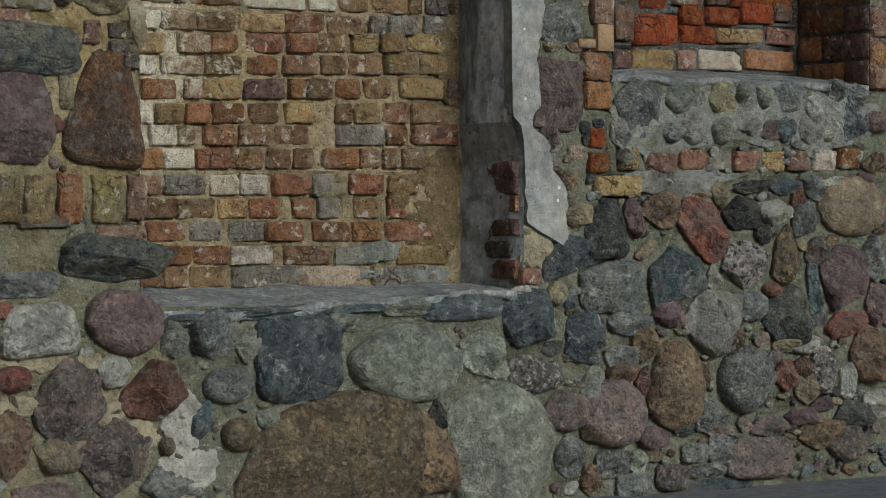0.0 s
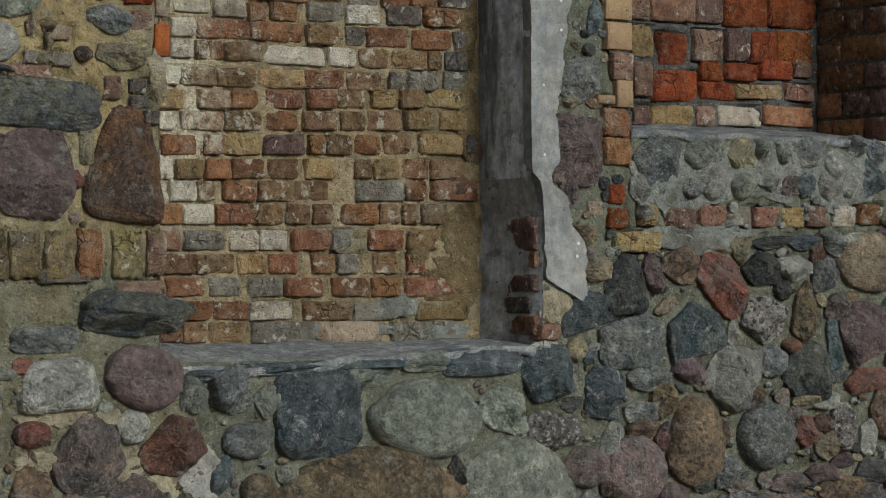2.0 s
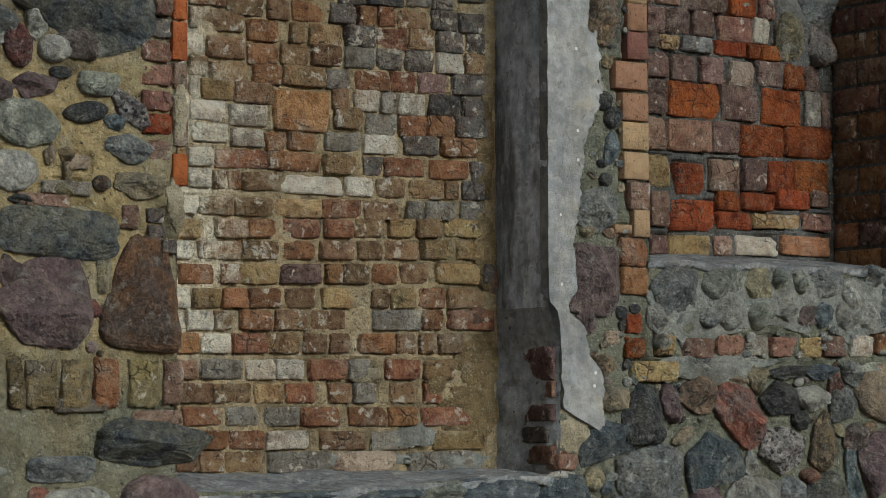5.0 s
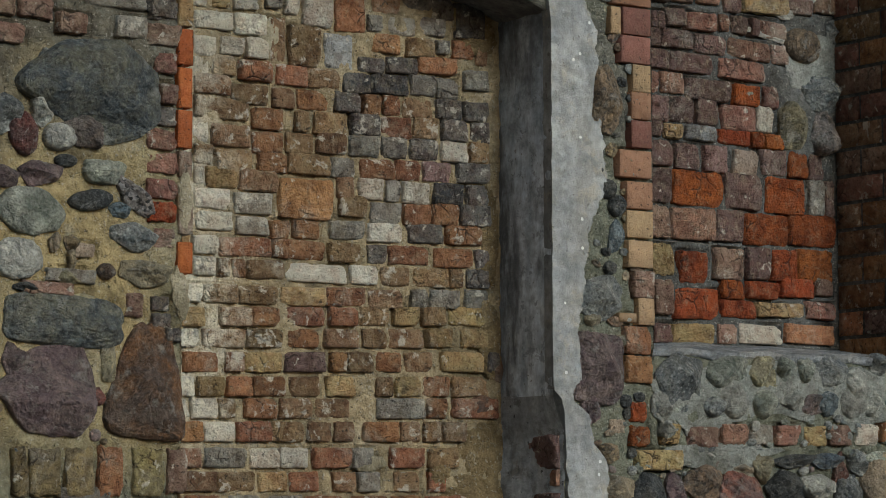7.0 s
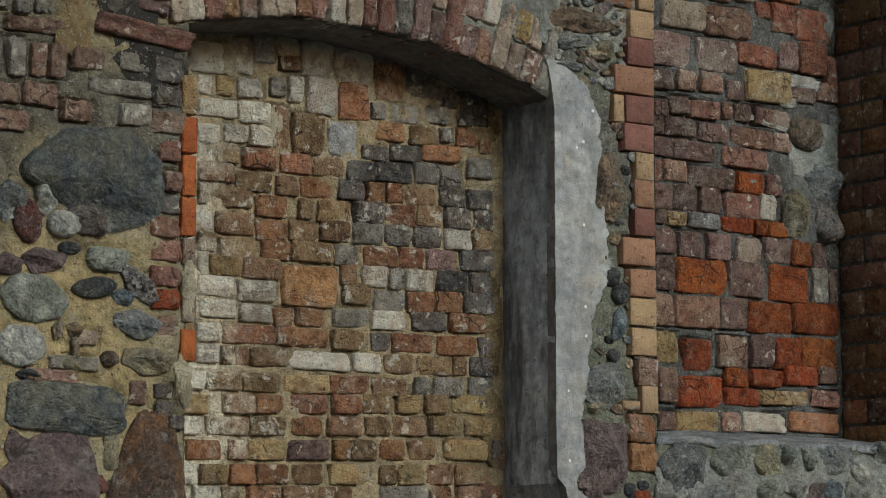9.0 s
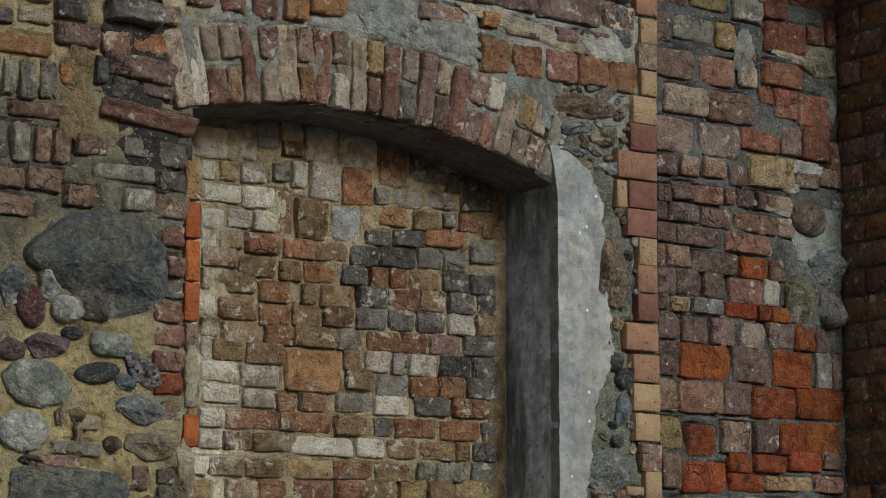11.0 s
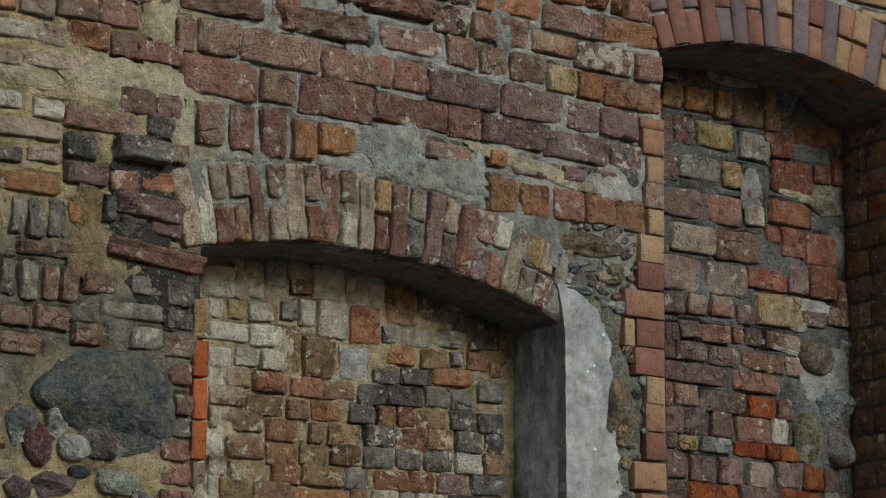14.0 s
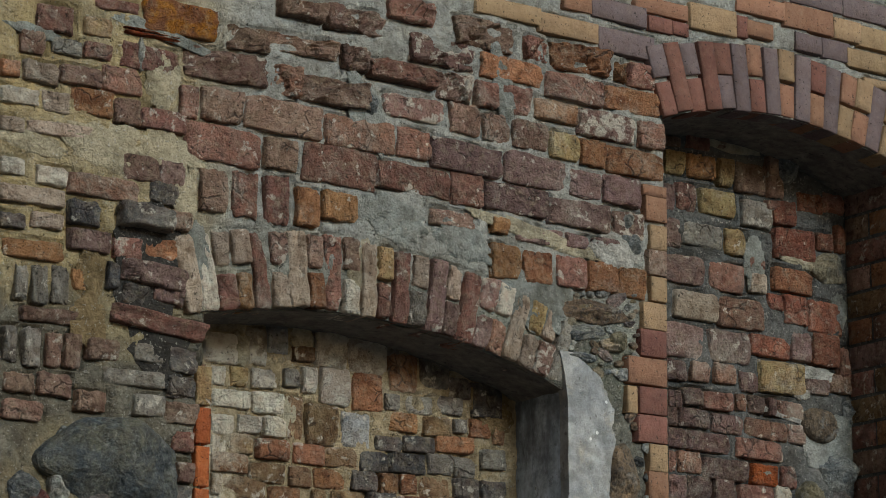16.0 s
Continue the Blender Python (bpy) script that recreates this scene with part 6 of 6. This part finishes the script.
lay(wall_front, 0, 0.015, 0.007, 0, ROUGH, [(-1.233, 3.609, 0.178, 0.076, "r"), (-1.796, 3.501, 0.093, 0.054, "t"), (-1.622, 3.511, 0.250, 0.050, "t"), (-1.789, 3.361, 0.095, 0.060, "w"), (-1.644, 3.348, 0.120, 0.063, "w"), (-1.453, 3.337, 0.267, 0.072, "r"), (-1.714, 3.271, 0.241, 0.060, "t"), (-1.318, 3.425, 0.147, 0.088, "b"), (-1.192, 3.424, 0.105, 0.093, "p"), (-1.522, 3.240, 0.119, 0.085, "k"), (-1.779, 3.179, 0.099, 0.050, "d"), (-1.654, 3.195, 0.128, 0.052, "t")])
lay(wall_front, 0, 0.015, 0.007, 0, ROUGH, [(-1.705, 3.089, 0.219, 0.066, "o"), (-1.500, 3.147, 0.157, 0.074, "p"), (-1.358, 3.140, 0.110, 0.077, "r"), (-1.230, 3.157, 0.141, 0.074, "o"), (-1.409, 3.041, 0.056, 0.095, "k"), (-1.742, 2.974, 0.053, 0.113, "g"), (-1.675, 2.975, 0.066, 0.128, "g"), (-1.603, 2.984, 0.071, 0.128, "g"), (-1.534, 3.012, 0.063, 0.073, "o"), (-1.626, 2.877, 0.225, 0.048, "b"), (-1.774, 2.769, 0.053, 0.117, "g"), (-1.699, 2.763, 0.066, 0.132, "g"), (-1.618, 2.763, 0.066, 0.112, "b")])
lay(wall_front, 0, 0.015, 0.007, 0, ROUGH, [(-1.546, 2.769, 0.071, 0.116, "b"), (-1.437, 2.786, 0.128, 0.070, "b"), (-1.266, 2.794, 0.117, 0.064, "g"), (-1.739, 2.644, 0.114, 0.066, "b"), (-1.612, 2.649, 0.129, 0.077, "b"), (-1.317, 2.704, 0.233, 0.059, "g"), (-1.475, 2.609, 0.114, 0.068, "b"), (-1.720, 2.556, 0.147, 0.067, "b"), (-1.259, 2.617, 0.121, 0.076, "g"), (-1.136, 2.604, 0.136, 0.072, "b")])
lay(wall_front, 0, 0.015, 0.007, 0, ROUGH, [(-1.138, 2.781, 0.115, 0.084, "d"), (-1.138, 2.687, 0.119, 0.069, "d")])
# left jamb
lay(wall_front, 0, 0.015, 0.007, 0, ROUGH, [(-1.140, 2.694, 0.110, 0.070, "d"), (-1.144, 2.601, 0.127, 0.070, "b"), (-1.127, 2.509, 0.088, 0.070, "r"), (-1.119, 2.405, 0.072, 0.069, "b"), (-1.134, 2.331, 0.105, 0.069, "d"), (-1.144, 2.250, 0.118, 0.069, "r"), (-1.141, 2.171, 0.122, 0.069, "r"), (-1.140, 2.086, 0.122, 0.069, "r"), (-1.138, 2.008, 0.111, 0.069, "R"), (-1.126, 1.920, 0.089, 0.069, "r")])
lay(wall_front, 0, 0.015, 0.007, 0, ROUGH, [(-1.647, 1.145, 0.061, 0.154, "Z"), (-1.555, 1.146, 0.117, 0.154, "Z"), (-1.432, 1.146, 0.108, 0.156, "Z"), (-1.324, 1.147, 0.099, 0.165, "o"), (-1.185, 1.148, 0.122, 0.158, "Z"), (-1.076, 1.150, 0.081, 0.146, "b"), (-1.238, 1.695, 0.071, 0.080, "b"), (-1.132, 1.022, 0.188, 0.079, "b")])
lay(wall_front, 0, 0.015, 0.007, 0, ROUGH, [(-1.553, 1.735, 0.185, 0.047, "b"), (-1.472, 1.780, 0.187, 0.047, "g"), (-1.424, 1.865, 0.088, 0.047, "t"), (-1.410, 1.077, 0.188, 0.047, "g"), (-1.145, 1.703, 0.076, 0.048, "d"), (-1.137, 1.647, 0.080, 0.048, "d"), (-1.097, 1.601, 0.065, 0.048, "d")])
# low right brick band
lay(wall_front, 0, 0.015, 0.007, 0, ROUGH, [(0.889, 1.296, 0.100, 0.077, "R"), (1.044, 1.309, 0.093, 0.077, "y"), (1.202, 1.300, 0.163, 0.078, "b"), (1.358, 1.311, 0.137, 0.079, "r"), (1.500, 1.313, 0.122, 0.079, "g"), (1.632, 1.311, 0.123, 0.080, "r"), (1.774, 1.311, 0.113, 0.081, "y"), (1.912, 1.317, 0.118, 0.081, "b"), (2.054, 1.321, 0.129, 0.082, "w"), (2.192, 1.330, 0.125, 0.082, "o")])
lay(wall_front, 0, 0.015, 0.007, 0, ROUGH, [(0.993, 1.209, 0.221, 0.080, "y"), (0.884, 1.387, 0.088, 0.075, "R"), (0.787, 1.332, 0.082, 0.052, "t")])
# right front pier beyond the second niche
lay(wall_front, 0, 0.015, 0.007, 0, ROUGH, [(2.406, 1.876, 0.190, 0.109, "r"), (2.405, 1.756, 0.190, 0.098, "o"), (2.404, 1.654, 0.190, 0.087, "r")])
# P dressed edge of the second niche
lay(wall_front, 0, 0.014, 0.002, 0, CLEAN, [(0.901, 3.187, 0.113, 0.104, "Y"), (0.894, 3.081, 0.124, 0.104, "E"), (0.860, 2.969, 0.187, 0.103, "C"), (0.785, 2.854, 0.049, 0.103, "Y"), (0.886, 2.858, 0.132, 0.103, "E"), (0.881, 2.750, 0.140, 0.103, "E"), (0.907, 2.642, 0.085, 0.103, "Y"), (0.904, 2.538, 0.093, 0.103, "C"), (0.904, 2.430, 0.096, 0.102, "E"), (0.876, 2.316, 0.153, 0.102, "C"), (0.892, 2.198, 0.123, 0.102, "C"), (0.892, 2.089, 0.125, 0.101, "Y"), (0.895, 1.977, 0.117, 0.101, "Y"), (0.914, 1.865, 0.093, 0.101, "b"), (0.920, 1.762, 0.076, 0.101, "Y")])
lay(wall_front, 0, 0.014, 0.002, 0, CLEAN, [(0.833, 1.737, 0.081, 0.034, "Y")])
lay(wall_front, 0, 0.014, 0.002, 0, CLEAN, [(0.915, 3.610, 0.101, 0.097, "C"), (0.926, 3.499, 0.081, 0.097, "Y"), (0.919, 3.400, 0.089, 0.097, "b"), (0.924, 3.296, 0.075, 0.096, "Y")])
lay(wall_front, 0, 0.014, 0.002, 0, CLEAN, [(0.910, 3.681, 0.115, 0.044, "C")])
lay(wall_front, 0, 0.014, 0.002, 0, WORN, [(0.888, 1.655, 0.126, 0.104, "o"), (0.892, 1.546, 0.122, 0.100, "o")])
# A regular upper work over the second arch
lay(wall_front, 0, 0.008, 0.002, 0, CLEAN, [(0.224, 4.285, 0.304, 0.069, "Y"), (0.508, 4.269, 0.283, 0.079, "Y"), (0.553, 4.377, 0.134, 0.063, "C"), (0.789, 4.257, 0.275, 0.094, "U"), (0.755, 4.379, 0.269, 0.081, "U"), (0.960, 4.366, 0.117, 0.061, "E"), (1.062, 4.369, 0.080, 0.054, "E"), (0.969, 4.438, 0.266, 0.063, "C"), (1.234, 4.440, 0.241, 0.106, "Y"), (1.384, 4.439, 0.058, 0.090, "E"), (1.488, 4.543, 0.261, 0.076, "C"), (1.477, 4.442, 0.139, 0.065, "C"), (1.745, 4.539, 0.268, 0.103, "C"), (1.792, 4.630, 0.282, 0.068, "U"), (1.960, 4.531, 0.150, 0.091, "Y"), (2.083, 4.635, 0.291, 0.087, "U")])
lay(wall_front, 0, 0.008, 0.002, 0, CLEAN, [(2.155, 4.523, 0.266, 0.091, "Y"), (1.740, 4.434, 0.140, 0.076, "U"), (1.891, 4.432, 0.152, 0.086, "U"), (2.117, 4.417, 0.330, 0.080, "Y"), (2.161, 4.328, 0.232, 0.036, "Y")])
lay(wall_front, 0, 0.015, 0.007, 0, ROUGH, [(0.565, 0.876, 0.101, 0.058, "r")])
lay(wall_front, 0, 0.015, 0.007, 0, ROUGH, [(-1.288, 3.913, 0.227, 0.011, "R"), (-1.284, 3.897, 0.227, 0.011, "R")])


def rake_joints(wall, plane, depth):
    """Open the joints along the bricks' rims, deeper here and shallower there."""
    me = wall.data
    co = np.empty(len(me.vertices) * 3)
    me.vertices.foreach_get("co", co)
    co = co.reshape(-1, 3)
    face = np.where(np.abs(co[:, 1] - plane) < 0.03)[0]
    x, z = co[face, 0], co[face, 2]
    uneven = np.array([max(0.0, min(1.0, 0.5 + 1.3 * noise.noise(Vector((a * 5.5, 3, b * 5.5))))) for a, b in zip(x, z)])
    sink = np.zeros(len(face))
    for bx, bz, a, h, turn in RIMS[wall.name]:
        c, s = math.cos(turn), math.sin(turn)
        reach = max(a, h) + 0.03
        near = np.where((np.abs(x - bx) < reach) & (np.abs(z - bz) < reach))[0]
        px = np.abs((x[near] - bx) * c + (z[near] - bz) * s) - a
        pz = np.abs(-(x[near] - bx) * s + (z[near] - bz) * c) - h
        gap = np.maximum(np.maximum(px, pz), 0)
        sink[near] = np.maximum(sink[near], depth * np.exp(-(gap / 0.009) ** 2))
    co[face, 1] += sink * uneven
    me.vertices.foreach_set("co", co.reshape(-1))
    me.update()


rake_joints(wall_front, 0.0, 0.030)
rake_joints(wall_niche, N_DEPTH, 0.022)
rake_joints(wall_second_niche, S_DEPTH, 0.036)
